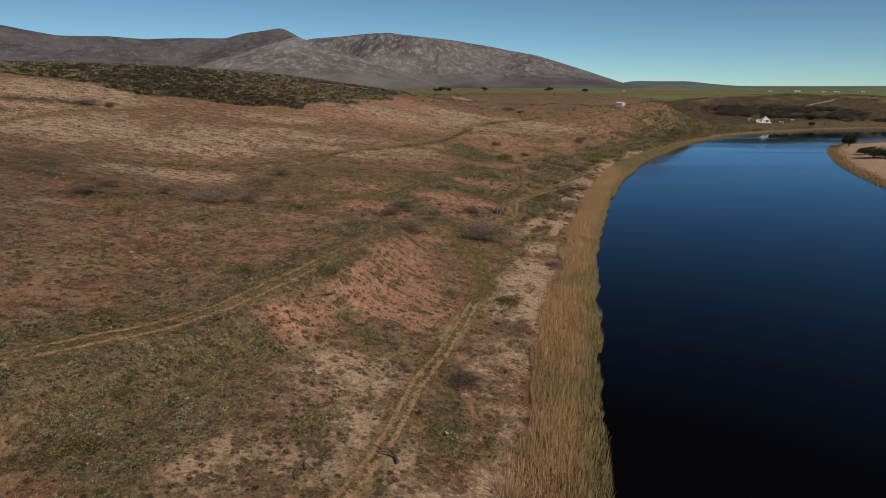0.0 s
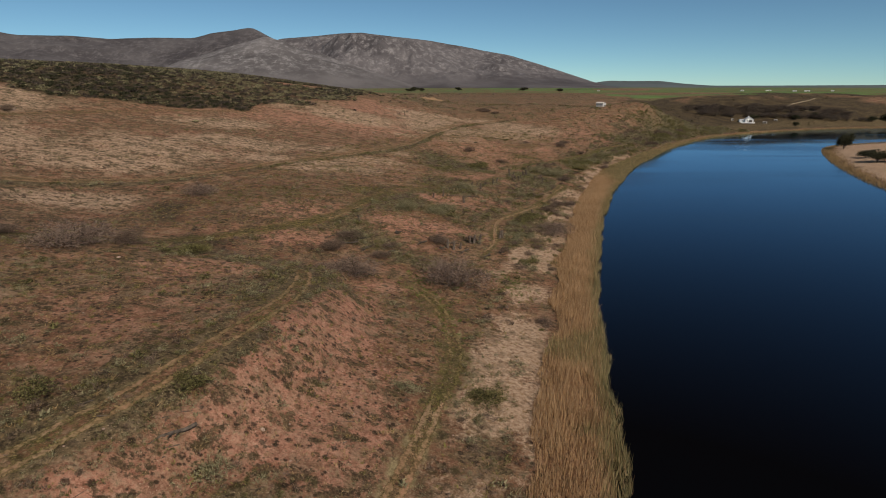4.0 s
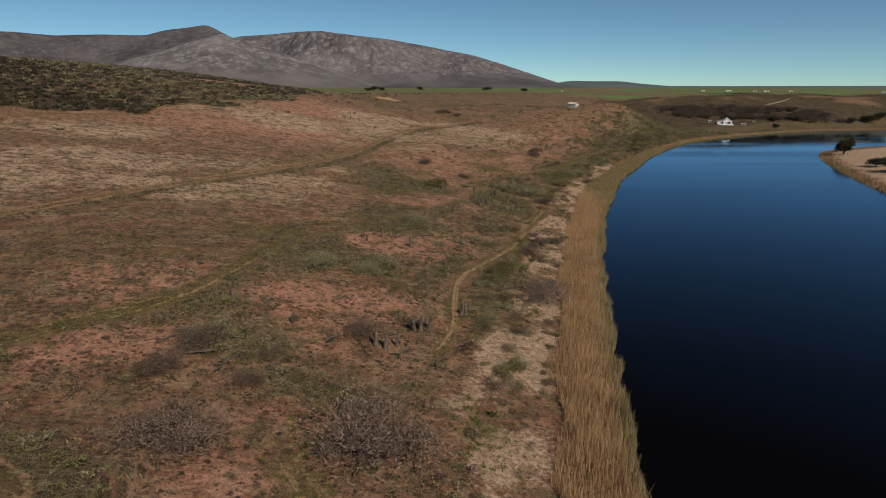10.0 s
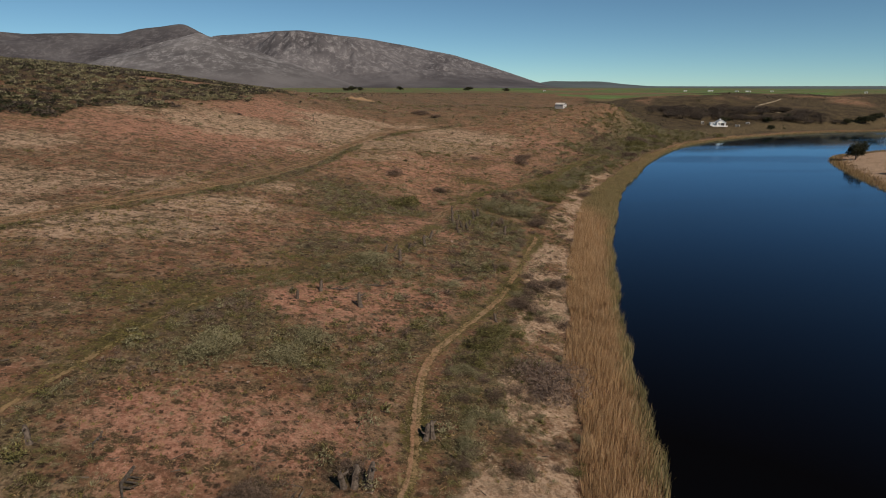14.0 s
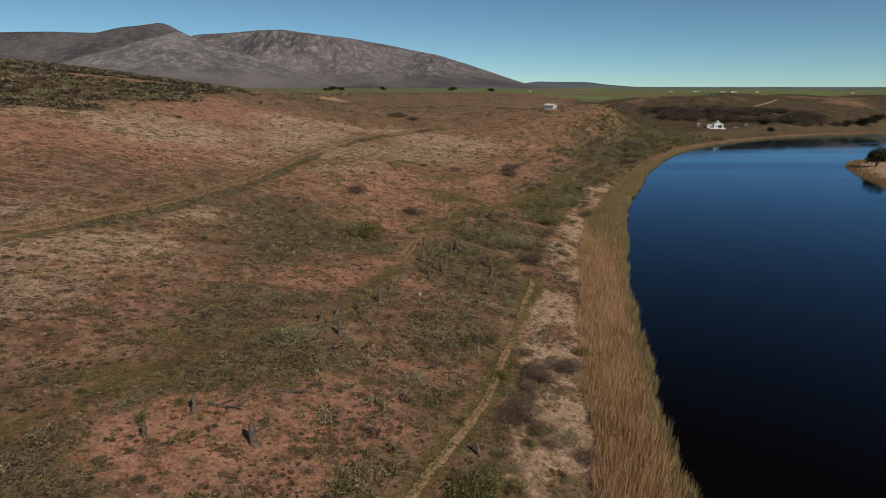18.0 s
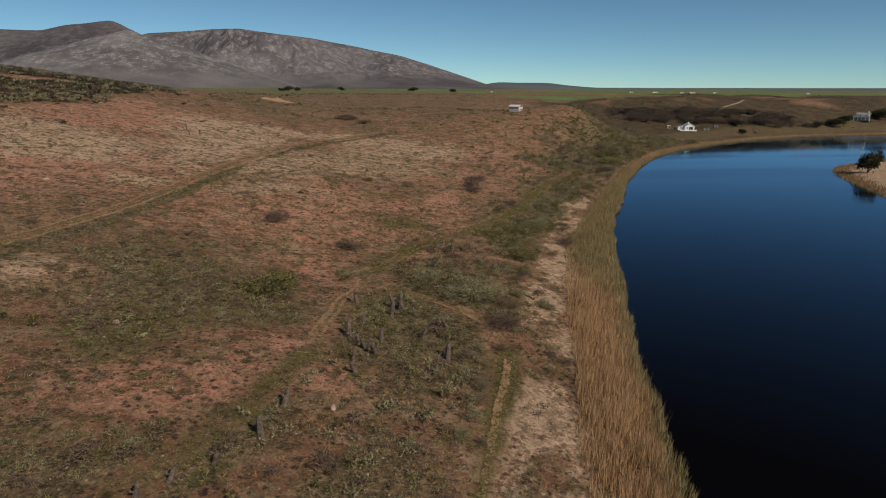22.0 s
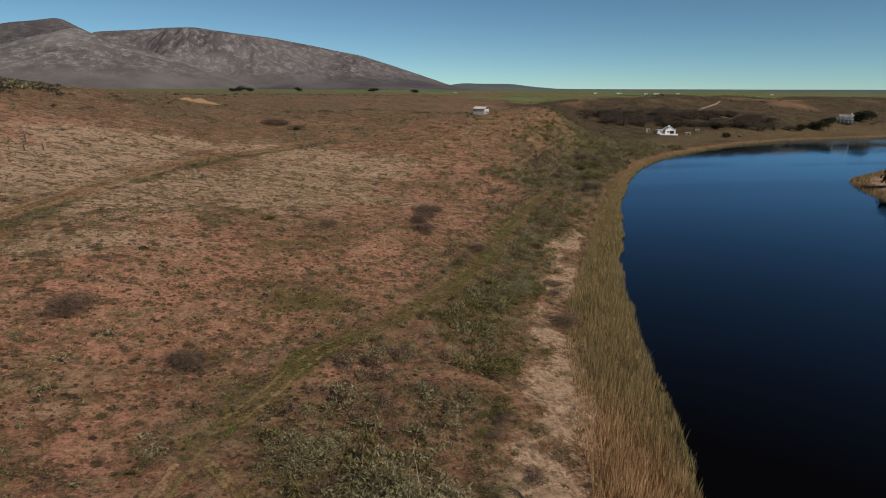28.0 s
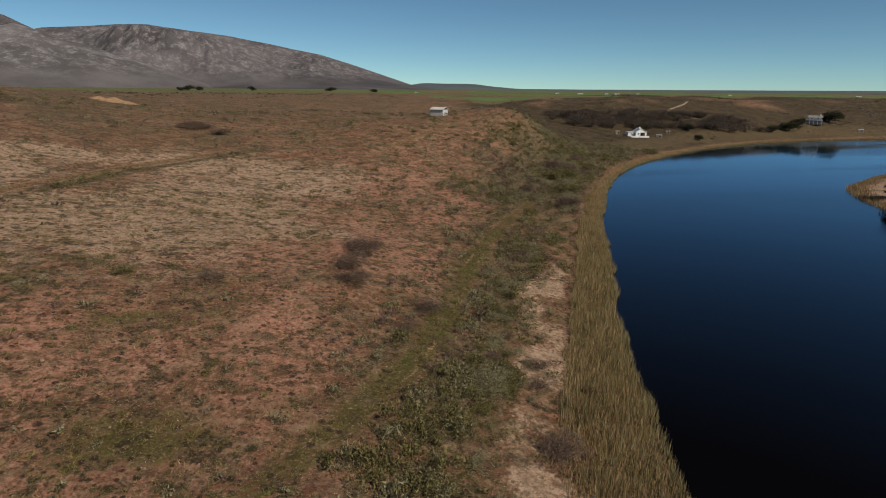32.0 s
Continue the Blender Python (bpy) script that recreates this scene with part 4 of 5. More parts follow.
def strew(shapes, x, y, size, tall, r, sink=0.03):
    """Many copies of the shapes as one array of points and one of faces."""
    z = sample(x, y) - sink
    verts, faces, base = [], [], 0
    pick, turn = r.randint(0, len(shapes), len(x)), r.uniform(0, 2 * np.pi, len(x))
    for k, (v, f) in enumerate(shapes):
        m = np.nonzero(pick == k)[0]
        if not len(m):
            continue
        c, s = np.cos(turn[m])[:, None], np.sin(turn[m])[:, None]
        px = (v[None, :, 0] * c - v[None, :, 1] * s) * size[m][:, None] + x[m][:, None]
        py = (v[None, :, 0] * s + v[None, :, 1] * c) * size[m][:, None] + y[m][:, None]
        pz = v[None, :, 2] * tall[m][:, None] + z[m][:, None]
        verts.append(np.stack([px, py, pz], -1).reshape(-1, 3))
        faces.append((f[None] + (np.arange(len(m)) * len(v))[:, None, None]).reshape(-1, 3) + base)
        base += len(m) * len(v)
    return np.concatenate(verts), np.concatenate(faces)


def scatter(n, x0, x1, y0, y1, chance, r):
    """Random places, kept by chance(x, y)."""
    x, y = r.uniform(x0, x1, n), r.uniform(y0, y1, n)
    keep = r.uniform(0, 1, n) < chance(x, y)
    return x[keep], y[keep]


def covers(x, y):
    return [sample(x, y, t) for t in GRID["cover"]]


def near_line(x, y, y_gain=1.0):
    """Thins plants out with the distance from the line of flight."""
    dist = np.abs(x - (0.0007 * y * y + 0.05 * y))
    return smooth(150, 30, dist)


def stuff(name, label, category, arrays, material):
    return tagged(new(name, mesh_arrays(name, *arrays, material)), label, category, kind="stuff")


# ---- reeds along the river ----
def reed_band(d, y):
    wide = np.interp(y, (-20, 60, 120, 180, 205, 230, 270, 330), (5.4, 5.6, 5.6, 6.4, 4.6, 3.6, 3.0, 2.6)) + 3.0 * (fractal(y * 0, y, 7, 81, 4) - 0.5)
    return (d > np.interp(y, (30, 70), (-0.5, 0.35)) + 1.5 * (fractal(d * 0, y, 2.5, 82, 3) - 0.5)) * (d < wide)


def build_reeds():
    r = np.random.RandomState(21)
    n = 1250000
    u = r.uniform(0, 1, n)
    line = SHORE[(SHORE[:, 1] > -25) & (SHORE[:, 0] < 330)]
    seg = np.hypot(*np.diff(line, axis=0).T)
    # the band thins with the distance along it
    mid = 0.5 * (line[:-1] + line[1:])
    weight = seg * np.interp(mid[:, 1], (-25, 150, 200, 260, 330, 370), (1.0, 1.0, 0.9, 0.6, 0.35, 0.2))
    pick = r.choice(len(seg), n, p=weight / weight.sum())
    t = r.uniform(0, 1, n)[:, None]
    at = line[pick] * (1 - t) + line[pick + 1] * t
    v = np.diff(line, axis=0)[pick] / seg[pick][:, None]
    d = r.uniform(-1.5, 8.5, n)
    x, y = at[:, 0] - v[:, 1] * d, at[:, 1] + v[:, 0] * d
    keep = reed_band(d, y) & (r.uniform(0, 1, n) < 0.38 * smooth(8.2, 4.5, d + 2.0 * (fractal(x, y, 2.5, 83, 2) - 0.5)) + 0.02)
    x, y, d = x[keep], y[keep], d[keep]
    clump = fractal(x, y, 1.6, 84, 3)
    n = len(x)
    far = np.interp(y, (130, 370), (0.95, 1.9))
    tall = (0.35 + 1.1 * clump) * r.uniform(0.55, 1.3, n) * smooth(-2.2, 0.4, d) * np.interp(d, (4.5, 8), (1, 0.5)) * np.interp(y, (130, 200, 300), (1, 0.8, 0.8))
    z = np.maximum(sample(x, y), -0.25) - 0.02
    way = np.stack([0.02 + r.normal(0, 0.13, n) + 0.2 * (fractal(x, y, 5, 85, 2) - 0.5), -0.02 + r.normal(0, 0.11, n), np.ones(n)], 1)
    verts, _ = bits(np.stack([x, y, z], 1), way, tall, 0.030 * far * r.uniform(0.7, 1.5, n), r)
    green = np.maximum(smooth(158, 178, y + 8 * (fractal(x, y, 9, 86, 2) - 0.5) + 2.0 * (4 - d)) * smooth(330, 205, y) * 0.8, smooth(2.1, 0.5, d + 1.2 * (fractal(x, y, 3, 88, 2) - 0.5)) * 0.85)
    green = np.maximum(green, 0.7 * smooth(0.66, 0.74, fractal(x, y, 7, 87, 3)))
    g = r.uniform(0, 1, n) < green
    for sel, name, label, mat in ((~g, "reeds", "tall dry tan reeds standing along the river edge", REED_TAN), (g, "green_reeds", "tall olive green reeds at the edge of the water", REED_GREEN)):
        tri = verts.reshape(-1, 3, 3)[sel].reshape(-1, 3)
        stuff(name, label, "reeds", (tri, np.arange(len(tri)).reshape(-1, 3)), mat)


build_reeds()


def build_spit_reeds():
    r = np.random.RandomState(22)
    line = SPIT[(SPIT[:, 0] > 90) & (SPIT[:, 0] < 420) & (SPIT[:, 1] > 120)]
    seg = np.hypot(*np.diff(line, axis=0).T)
    n = 16000
    pick = r.choice(len(seg), n, p=seg / seg.sum())
    t, v = r.uniform(0, 1, n)[:, None], (np.diff(line, axis=0) / seg[:, None])[pick]
    at = line[pick] * (1 - t) + line[pick + 1] * t
    d = np.abs(r.normal(0, 1.8, n)) - 0.6
    x, y = at[:, 0] - v[:, 1] * d, at[:, 1] + v[:, 0] * d
    way = np.stack([r.normal(0, 0.2, n), r.normal(0, 0.2, n), np.ones(n)], 1)
    verts, faces = bits(np.stack([x, y, np.maximum(sample(x, y), -0.2)], 1), way, r.uniform(0.35, 0.95, n), 0.12, r)
    stuff("spit_reeds", "dry brown reeds fringing a sandy spit", "reeds", (verts, faces), LEAF_STRAW)


build_spit_reeds()


# ---- low growth over the veld ----
def build_veld():
    r = np.random.RandomState(31)
    tufts = [tuft(k, 11, 1.0, 0.11) for k in range(8)]
    plain = [tuft(20 + k, 6, 1.0, 0.18) for k in range(6)]
    small = [leaf_cloud(100 + k, 96, 7, 0.092, 0.5) for k in range(8)]
    rough = [leaf_cloud(110 + k, 28, 5, 0.2, 0.6) for k in range(6)]
    twiggy = [twig_cloud(200 + k, 34, 0.45, 0.03) for k in range(6)]
    area = (-110, 70, 16, 330)

    def base(x, y):
        c = covers(x, y)
        d = line_distance(x, y, SHORE)[0]
        edge = np.interp(y, (190, 230), (4.5, 2.4))
        free = smooth(edge, edge + 3, d) * (1 - 0.85 * c[8]) * (1 - 0.6 * smooth(0.3, 0.7, c[4]))
        return c, d, free * near_line(x, y) * np.interp(y, (0, 200, 330), (1, 0.9, 0.5))

    def grass_chance(x, y):
        c, d, f = base(x, y)
        return f * np.clip(0.2 + 0.9 * smooth(0.25, 0.6, c[2]) + 1.2 * (fractal(x, y, 3, 91, 3) - 0.46), 0, 1)

    def dry_chance(x, y):
        c, d, f = base(x, y)
        return f * np.clip(0.36 + 1.5 * (fractal(x, y, 2.2, 92, 3) - 0.5) + 0.2 * c[1], 0, 1) * (1 - 0.5 * c[2])

    def heath_chance(x, y):
        c, d, f = base(x, y)
        return f * np.clip(0.10 + 1.25 * smooth(0.2, 0.6, c[5]) + 1.3 * (fractal(x, y, 2.6, 93, 4) - 0.52), 0, 1)

    def places(n, chance, deep):
        """Dense near the line of flight, sparse beyond."""
        y1, u1 = r.uniform(16, 235, n), r.uniform(-48, 18, n)
        y2, u2 = r.uniform(16, 335, n // 3), r.uniform(-130, 45, n // 3)
        y = np.concatenate([y1, y2])
        x = np.concatenate([u1, u2]) + 0.0007 * y * y + 0.05 * y
        keep = r.uniform(0, 1, len(x)) < chance(x, y)
        big = np.concatenate([np.ones(n), np.full(n // 3, deep)])
        return x[keep], y[keep], big[keep]

    def mixed(fine, coarse, x, y, size, tall, b):
        """Fine shapes near the line of flight, coarse ones beyond it."""
        near = b < 1.01
        v1, f1 = strew(fine, x[near], y[near], size[near], tall[near], r)
        v2, f2 = strew(coarse, x[~near], y[~near], size[~near], tall[~near], r)
        return np.concatenate([v1, v2]), np.concatenate([f1, f2 + len(v1)])

    x, y, b = places(46000, grass_chance, 1.2)
    s = r.uniform(0.2, 0.55, len(x)) * b
    stuff("grass_tufts", "low olive green grass tufts on sandy soil", "grass", mixed(tufts, plain, x, y, s, s * 0.5, b), LEAF_OLIVE)
    # a bright patch of fresh grass by the river track
    gx, gy = scatter(2600, -4, 12, 62, 100, lambda x, y: np.clip(1.4 * bell(x, y, 7.4, 82.4, 1.5, 2.8) + 0.8 * bell(x, y, -2.4, 78.5, 1.6, 3.5) + 0.35 * bell(x, y, 0.3, 72, 1.2, 5), 0, 1), r)
    def verge_chance(x, y):
        e = np.abs(line_distance(x, y, MID_TRACK)[0])
        f = np.abs(line_distance(x, y, RIVER_TRACK)[0])
        return np.clip(smooth(1.9, 0.6, e) * smooth(236, 210, y) * smooth(0.42, 0.62, fractal(x, y, 3.5, 97, 3)) + 0.5 * smooth(1.6, 0.5, f) * smooth(60, 66, y), 0, 1)

    vx, vy = scatter(30000, -6, 62, 58, 238, verge_chance, r)
    gx, gy = np.concatenate([gx, vx]), np.concatenate([gy, vy])
    gs = r.uniform(0.25, 0.6, len(gx))
    stuff("fresh_grass", "fresh yellow-green grass patches beside the tracks", "grass", strew(tufts, gx, gy, gs, gs * 0.55, r), LEAF_FRESH)
    x, y, b = places(60000, dry_chance, 1.15)
    s = r.uniform(0.18, 0.5, len(x)) * b
    stuff("dry_tufts", "dry straw-coloured grass tufts", "grass", mixed(tufts, plain, x, y, s, s * 0.5, b), LEAF_STRAW)
    x, y, b = places(80000, heath_chance, 1.15)
    k = r.uniform(0, 1, len(x))
    patch = fractal(x, y, 9, 94, 3)
    for lo, hi, name, label, mat, shapes in ((0, 0.40, "green_scrub", "low dark green veld scrub", LEAF_GREEN, small), (0.40, 0.68, "grey_scrub", "low grey-green veld scrub", LEAF_GREY, small + twiggy),
                                           (0.68, 1.01, "brown_scrub", "low burnt brown twiggy scrub", LEAF_BROWN, small + twiggy)):
        kk = np.clip(k * 0.6 + (patch - 0.25) * 0.8 + 0.35 * bell(x, y, -18, 79, 18, 9), 0, 1)
        m = (kk >= lo) & (kk < hi)
        s = (0.22 + 0.75 * r.uniform(0, 1, m.sum()) ** 1.8) * b[m]
        stuff(name, label, "scrub", mixed(shapes, rough, x[m], y[m], s, s * 0.95, b[m]), mat)
    stones = [stone_shape(300 + k) for k in range(5)]
    x, y = scatter(40000, -50, 50, 16, 220, lambda x, y: base(x, y)[2] * np.clip(0.04 + 1.1 * (fractal(x, y, 6, 95, 3) - 0.56), 0, 1), r)
    s = r.uniform(0.05, 0.24, len(x)) ** 1.15
    stuff("pebbles", "pale scattered stones and pebbles on red soil", "stones", strew(stones, x, y, s, s, r, 0.01), STONE)
    # dead sticks that lie about
    x, y = scatter(34000, -60, 50, 16, 230, lambda x, y: base(x, y)[2] * np.clip(0.15 + 1.5 * (fractal(x, y, 8, 96, 3) - 0.48), 0, 1), r)
    n = len(x)
    a = r.uniform(0, 2 * np.pi, n)
    lie = np.stack([np.cos(a), np.sin(a), r.uniform(0.05, 0.45, n)], 1)
    stuff("dead_sticks", "dry dead sticks lying on the veld", "sticks", bits(np.stack([x, y, sample(x, y) + 0.02], 1), lie, r.uniform(0.25, 1.1, n), r.uniform(0.03, 0.08, n), r), WOOD_DEAD)


build_veld()


# ---- shrubs ----
def shrub_proto(name, label, mat, seed, leaves, leaf, slim, twigs, flat=0.62):
    """A shrub 1 m wide: woody stems and a crown."""
    top = tagged(new(name), label, "shrub", "veld shrubs")
    part("wood", mesh_arrays("wood", *twig_cloud(seed + 1, twigs, 0.5 * flat / 0.62, 0.014), LEAF_BROWN if mat is not LEAF_GREY else LEAF_GREY), top)
    part("crown", mesh_arrays("crown", *leaf_cloud(seed, leaves, 13, leaf, slim, flat), mat), top)
    return top


SHRUBS = {
    "grey": [shrub_proto("shrub", "rounded grey-green shrub on sandy soil", LEAF_GREY, 400 + k, 1100, 0.055, 0.32, 30) for k in range(3)],
    "green": [shrub_proto("shrub", "dense dark green shrub", LEAF_GREEN, 420 + k, 1000, 0.058, 0.5, 25, 0.6) for k in range(3)],
    "brown": [shrub_proto("shrub", "leafless brown twiggy shrub", LEAF_BROWN, 440 + k, 1500, 0.095, 0.09, 25, 0.66) for k in range(3)],
    "big_grey": [shrub_proto("shrub", "broad rounded grey-green shrub", LEAF_GREY, 460 + k, 2600, 0.042, 0.32, 40) for k in range(3)],
    "big_green": [shrub_proto("shrub", "broad dense dark green shrub", LEAF_GREEN, 470 + k, 2600, 0.045, 0.5, 30, 0.6) for k in range(3)],
    "big_brown": [shrub_proto("shrub", "broad leafless mauve-brown thorny shrub", LEAF_BROWN, 480 + k, 5000, 0.042, 0.26, 18, 0.66) for k in range(3)],
    "pale_brown": [shrub_proto("shrub", "broad leafless mauve-grey thorny shrub", LEAF_MAUVE, 490 + k, 5600, 0.04, 0.24, 18, 0.66) for k in range(2)],
}
USED = set()


def plant(kind, x, y, wide, tall=1.0, r=rng):
    """Stands a shrub of that kind and width on the ground."""
    k = r.randint(0, len(SHRUBS[kind]))
    m = pose(x, y, float(sample(x, y)) - 0.05, 0, 0, r.uniform(0, 360)) @ Matrix.Diagonal((wide, wide * r.uniform(0.8, 1.1), wide * tall, 1))
    proto = SHRUBS[kind][k]
    if (kind, k) not in USED:
        USED.add((kind, k))
        proto.matrix_basis = m
        return proto
    made = copy_thing(proto, Matrix.Identity(4))
    made.matrix_basis = m
    return made


# large bushes that stand out: x, y, width
BROWN = ((80.8, 255, 4.6), (0.9, 79.3, 6.6), (-0.6, 39.5, 3.3), (-31.8, 69.3, 5.6), (-39.5, 71.5, 2.4), (-9.5, 78.0, 4.6), (-29, 72.3, 3.4), (-34, 101.2, 4.4), (16.4, 107, 4.6), (-0.9, 93, 2.2),
         (17.7, 121.6, 2.4), (33.8, 205.7, 3.2), (5.2, 178.9, 3.1), (22.3, 128.4, 2.6), (26.2, 153.1, 3.2), (36.3, 211, 4.0), (39, 198.3, 2.6), (13.6, 173.6, 2.4), (34, 202.6, 2.6),
         (36.5, 194.6, 2.0), (23.1, 201.6, 2.1), (41.7, 180.8, 2.4), (43.8, 187.6, 1.9), (20, 126.8, 2.4))
NEAR_BROWN = ((-11.7, 88.6, 3.4), (-12.6, 85.6, 3.0), (-7.6, 84.8, 2.4), (-6.6, 88.6, 2.0), (-0.6, 93.6, 2.6), (3.6, 96.4, 1.6), (8.9, 87.4, 1.8), (12.6, 100.5, 1.6))
FAR_BROWN = ((13.6, 281.8, 4.2), (18.9, 278.3, 3.4), (16, 283.5, 3.0), (-89.5, 134, 4.5), (-86, 137, 3.0), (-46, 71, 2.6), (-45, 65, 3.2))
GREY = ((-1.2, 105.8, 3.2), (-5.9, 105.6, 3.8), (3.2, 127.5, 3.6), (0, 108.7, 3.4), (24.7, 158.7, 5.0), (21.1, 163.7, 3.2), (23.9, 161, 3.2), (39.6, 187.3, 3.4), (11, 124, 2.1), (-11, 89.5, 3.2),
        (-10.6, 44.1, 2.2), (92, 274, 3.4), (74, 241, 3.0), (88, 262, 3.0), (-2.2, 56, 2.2))
GREEN = ((7.0, 158.2, 4.3), (33.2, 172.6, 2.8), (3.3, 57, 2.4), (-19.5, 45.9, 2.1), (-13, 48.1, 1.8), (-20.4, 26.1, 1.8), (-20.6, 29.8, 1.6), (-23.2, 72.9, 2.6), (10.7, 90.6, 1.6),
         (16.9, 202.4, 1.5), (-12.7, 48.3, 1.3), (85, 268, 5.0), (97.5, 282.5, 5.0), (12.4, 112, 2.6), (13.6, 114.5, 2.4), (11.5, 109.5, 2.2))
THICKET_BUSHES = ((85, 267, 5.5), (80, 254, 5), (89.5, 272, 5), (92, 276, 5), (74, 243, 4), (78, 249, 3.5), (95, 280, 5), (99, 286, 5), (88, 277, 4), (93, 285, 4.5), (103, 292, 4.5), (84, 261, 4), (71, 252, 2.6))
for bx, by, bw in THICKET_BUSHES:
    plant(("big_grey", "big_green", "big_brown")[int(bx + by) % 3], bx, by, bw * 1.2, 0.85)
for kind, spots, tall in (("brown", BROWN + NEAR_BROWN + FAR_BROWN, 0.62), ("grey", GREY, 0.66), ("green", GREEN, 0.7)):
    for bx, by, bw in spots:
        plant("pale_brown" if kind == "brown" and bw > 4.3 else "big_" + kind if bw > 2.3 else kind, bx, by, bw * 1.22, tall)


def build_shrubs():
    r = np.random.RandomState(41)

    def chance(x, y):
        c, d = covers(x, y), line_distance(x, y, SHORE)[0]
        belt = smooth(9, 13, d + 3 * (fractal(x, y, 6, 101, 2) - 0.5)) * smooth(25, 17, d + np.interp(y, (150, 175, 215), (0, 0, 4))) * smooth(78, 100, y)
        slope = smooth(4, 9, d) * smooth(60, 25, d) * smooth(215, 245, y)
        keep = (1 - smooth(0.1, 0.5, c[8])) * (1 - 0.9 * smooth(0.3, 0.6, c[4])) * smooth(np.interp(y, (190, 230), (5.5, 2.6)), np.interp(y, (190, 230), (8, 4.5)), d)
        return keep * np.clip(0.75 * belt * smooth(0.28, 0.5, fractal(x, y, 7, 102, 3)) * smooth(85, 100, y) + 0.3 * slope + 0.75 * smooth(0.45, 0.8, c[5]) + 0.02, 0, 1) * (1 - 0.7 * smooth(0.4, 0.7, c[2]))

    def strand(x, y):
        d = line_distance(x, y, SHORE)[0]
        return smooth(5.0, 6.0, d) * smooth(13, 9.5, d) * smooth(0.42, 0.62, fractal(x, y, 5, 106, 3)) * 0.42 * np.interp(y, (120, 140, 175, 190), (1, 0.35, 0.35, 1))

    x, y = scatter(40000, -60, 140, 18, 330, lambda x, y: chance(x, y) * near_line(x, y), r)
    def bank(x, y):
        """The bushy slope above the strand, and the thicket under the shed."""
        c, d = covers(x, y), line_distance(x, y, SHORE)[0]
        outer = np.interp(y, (85, 100, 140, 150, 168, 182, 200, 230, 260, 330), (10, 13, 16, 23, 25, 19, 17, 20, 30, 26))
        inner = np.interp(y, (85, 140, 175, 190, 230, 260), (9, 11, 11, 9, 5, 3.5))
        inside = smooth(inner - 1.5, inner + 1, d + 3 * (fractal(x, y, 5, 107, 3) - 0.5)) * smooth(outer + 2, outer - 2, d + 4 * (fractal(x, y, 7, 108, 3) - 0.5))
        gaps = smooth(0.36, 0.52, fractal(x, y, 4.5, 109, 3))
        return inside * gaps * (1 - smooth(0.1, 0.4, c[8])) * np.interp(y, (85, 110, 155, 175), (0.3, 0.45, 0.6, 0.95))

    bx, by = scatter(26000, -8, 90, 20, 235, strand, r)
    tx, ty = scatter(30000, 4, 150, 85, 325, bank, r)
    lift = np.concatenate([np.full(len(x) + len(bx), 0.9), np.full(len(tx), 1.45)])
    x, y = np.concatenate([x, bx, tx]), np.concatenate([y, by, ty])
    size = r.uniform(0.5, 1.7, len(x)) * np.interp(y, (0, 210, 300), (1, 1.0, 1.3))
    tone = np.clip(0.65 * r.uniform(0, 1, len(x)) + 0.8 * (fractal(x, y, 12, 103, 3) - 0.25), 0, 1)
    # the ones that the flight passes nearest are things of their own
    order = np.argsort(np.abs(x - (0.0007 * y * y + 0.05 * y) - 8) + 0.12 * np.abs(y - 110))
    own, rest = order[:235], order[235:]
    for i in own:
        plant("green" if tone[i] < 0.42 else "grey" if tone[i] < 0.74 else "brown", x[i], y[i], size[i] * 1.15, 0.85, r)
    shapes = [leaf_cloud(500 + k, 120, 7, 0.105, 0.5) for k in range(8)]
    bare = [leaf_cloud(520 + k, 110, 6, 0.17, 0.16) for k in range(6)]
    for lo, hi, name, label, mat, kinds in ((0, 0.42, "green_shrubs", "dense dark green riverside shrubs", LEAF_GREEN, shapes), (0.42, 0.74, "grey_shrubs", "grey-green veld shrubs", LEAF_GREY, shapes + bare),
                                          (0.74, 1.01, "brown_shrubs", "leafless brown shrubs", LEAF_BROWN, bare + shapes[:2])):
        m = rest[(tone[rest] >= lo) & (tone[rest] < hi)]
        stuff(name, label, "shrubs", strew(kinds, x[m], y[m], size[m], size[m] * lift[m], r), mat)

    def far_chance(x, y):
        c, d = covers(x, y), line_distance(x, y, SHORE)[0]
        return (c[7] * np.where(x < 60, 1.6, 0.7) + 0.10 * (d > 40)) * smooth(6, 14, d) * (1 - c[6]) * smooth(0.2, 0.6, fractal(x, y, 25, 104, 3))

    hx, hy = scatter(20000, -210, -28, 155, 330, lambda x, y: 0.8 * smooth(0.15, 0.5, covers(x, y)[7]), r)
    x, y = scatter(11000, -260, 420, 150, 560, far_chance, r)
    x, y = np.concatenate([x, hx]), np.concatenate([y, hy])
    size = r.uniform(0.7, 2.0, len(x)) * np.where(x < -28, 1.25, np.where(x < 40, 1.0, 0.8))
    coarse = [leaf_cloud(540 + k, 40, 6, 0.2, 0.6, 0.55) for k in range(8)]
    t = (r.uniform(0, 1, len(x)) * 0.5 + fractal(x, y, 40, 105, 2) * 0.5) * np.where(x > 100, 0.72, np.where(x < -28, 0.96, 1.0))
    for lo, hi, name, label, mat in ((0, 0.36, "dark_thicket", "dark thicket bushes on the hillside", TREE_LEAF), (0.36, 0.52, "brown_thicket", "brown twiggy thicket on the hillside", THICKET), (0.52, 1.01, "grey_thicket", "grey thicket bushes on the hillside", LEAF_GREY)):
        m = (t >= lo) & (t < hi)
        stuff(name, label, "bushes", strew(coarse, x[m], y[m], size[m], size[m] * 0.8, r), mat)


build_shrubs()


for kind, protos in SHRUBS.items():
    for k, proto in enumerate(protos):
        if (kind, k) not in USED:
            plant(kind, 40.5 + 2 * k, 195.0 + 3 * k, 2.2, 0.6)


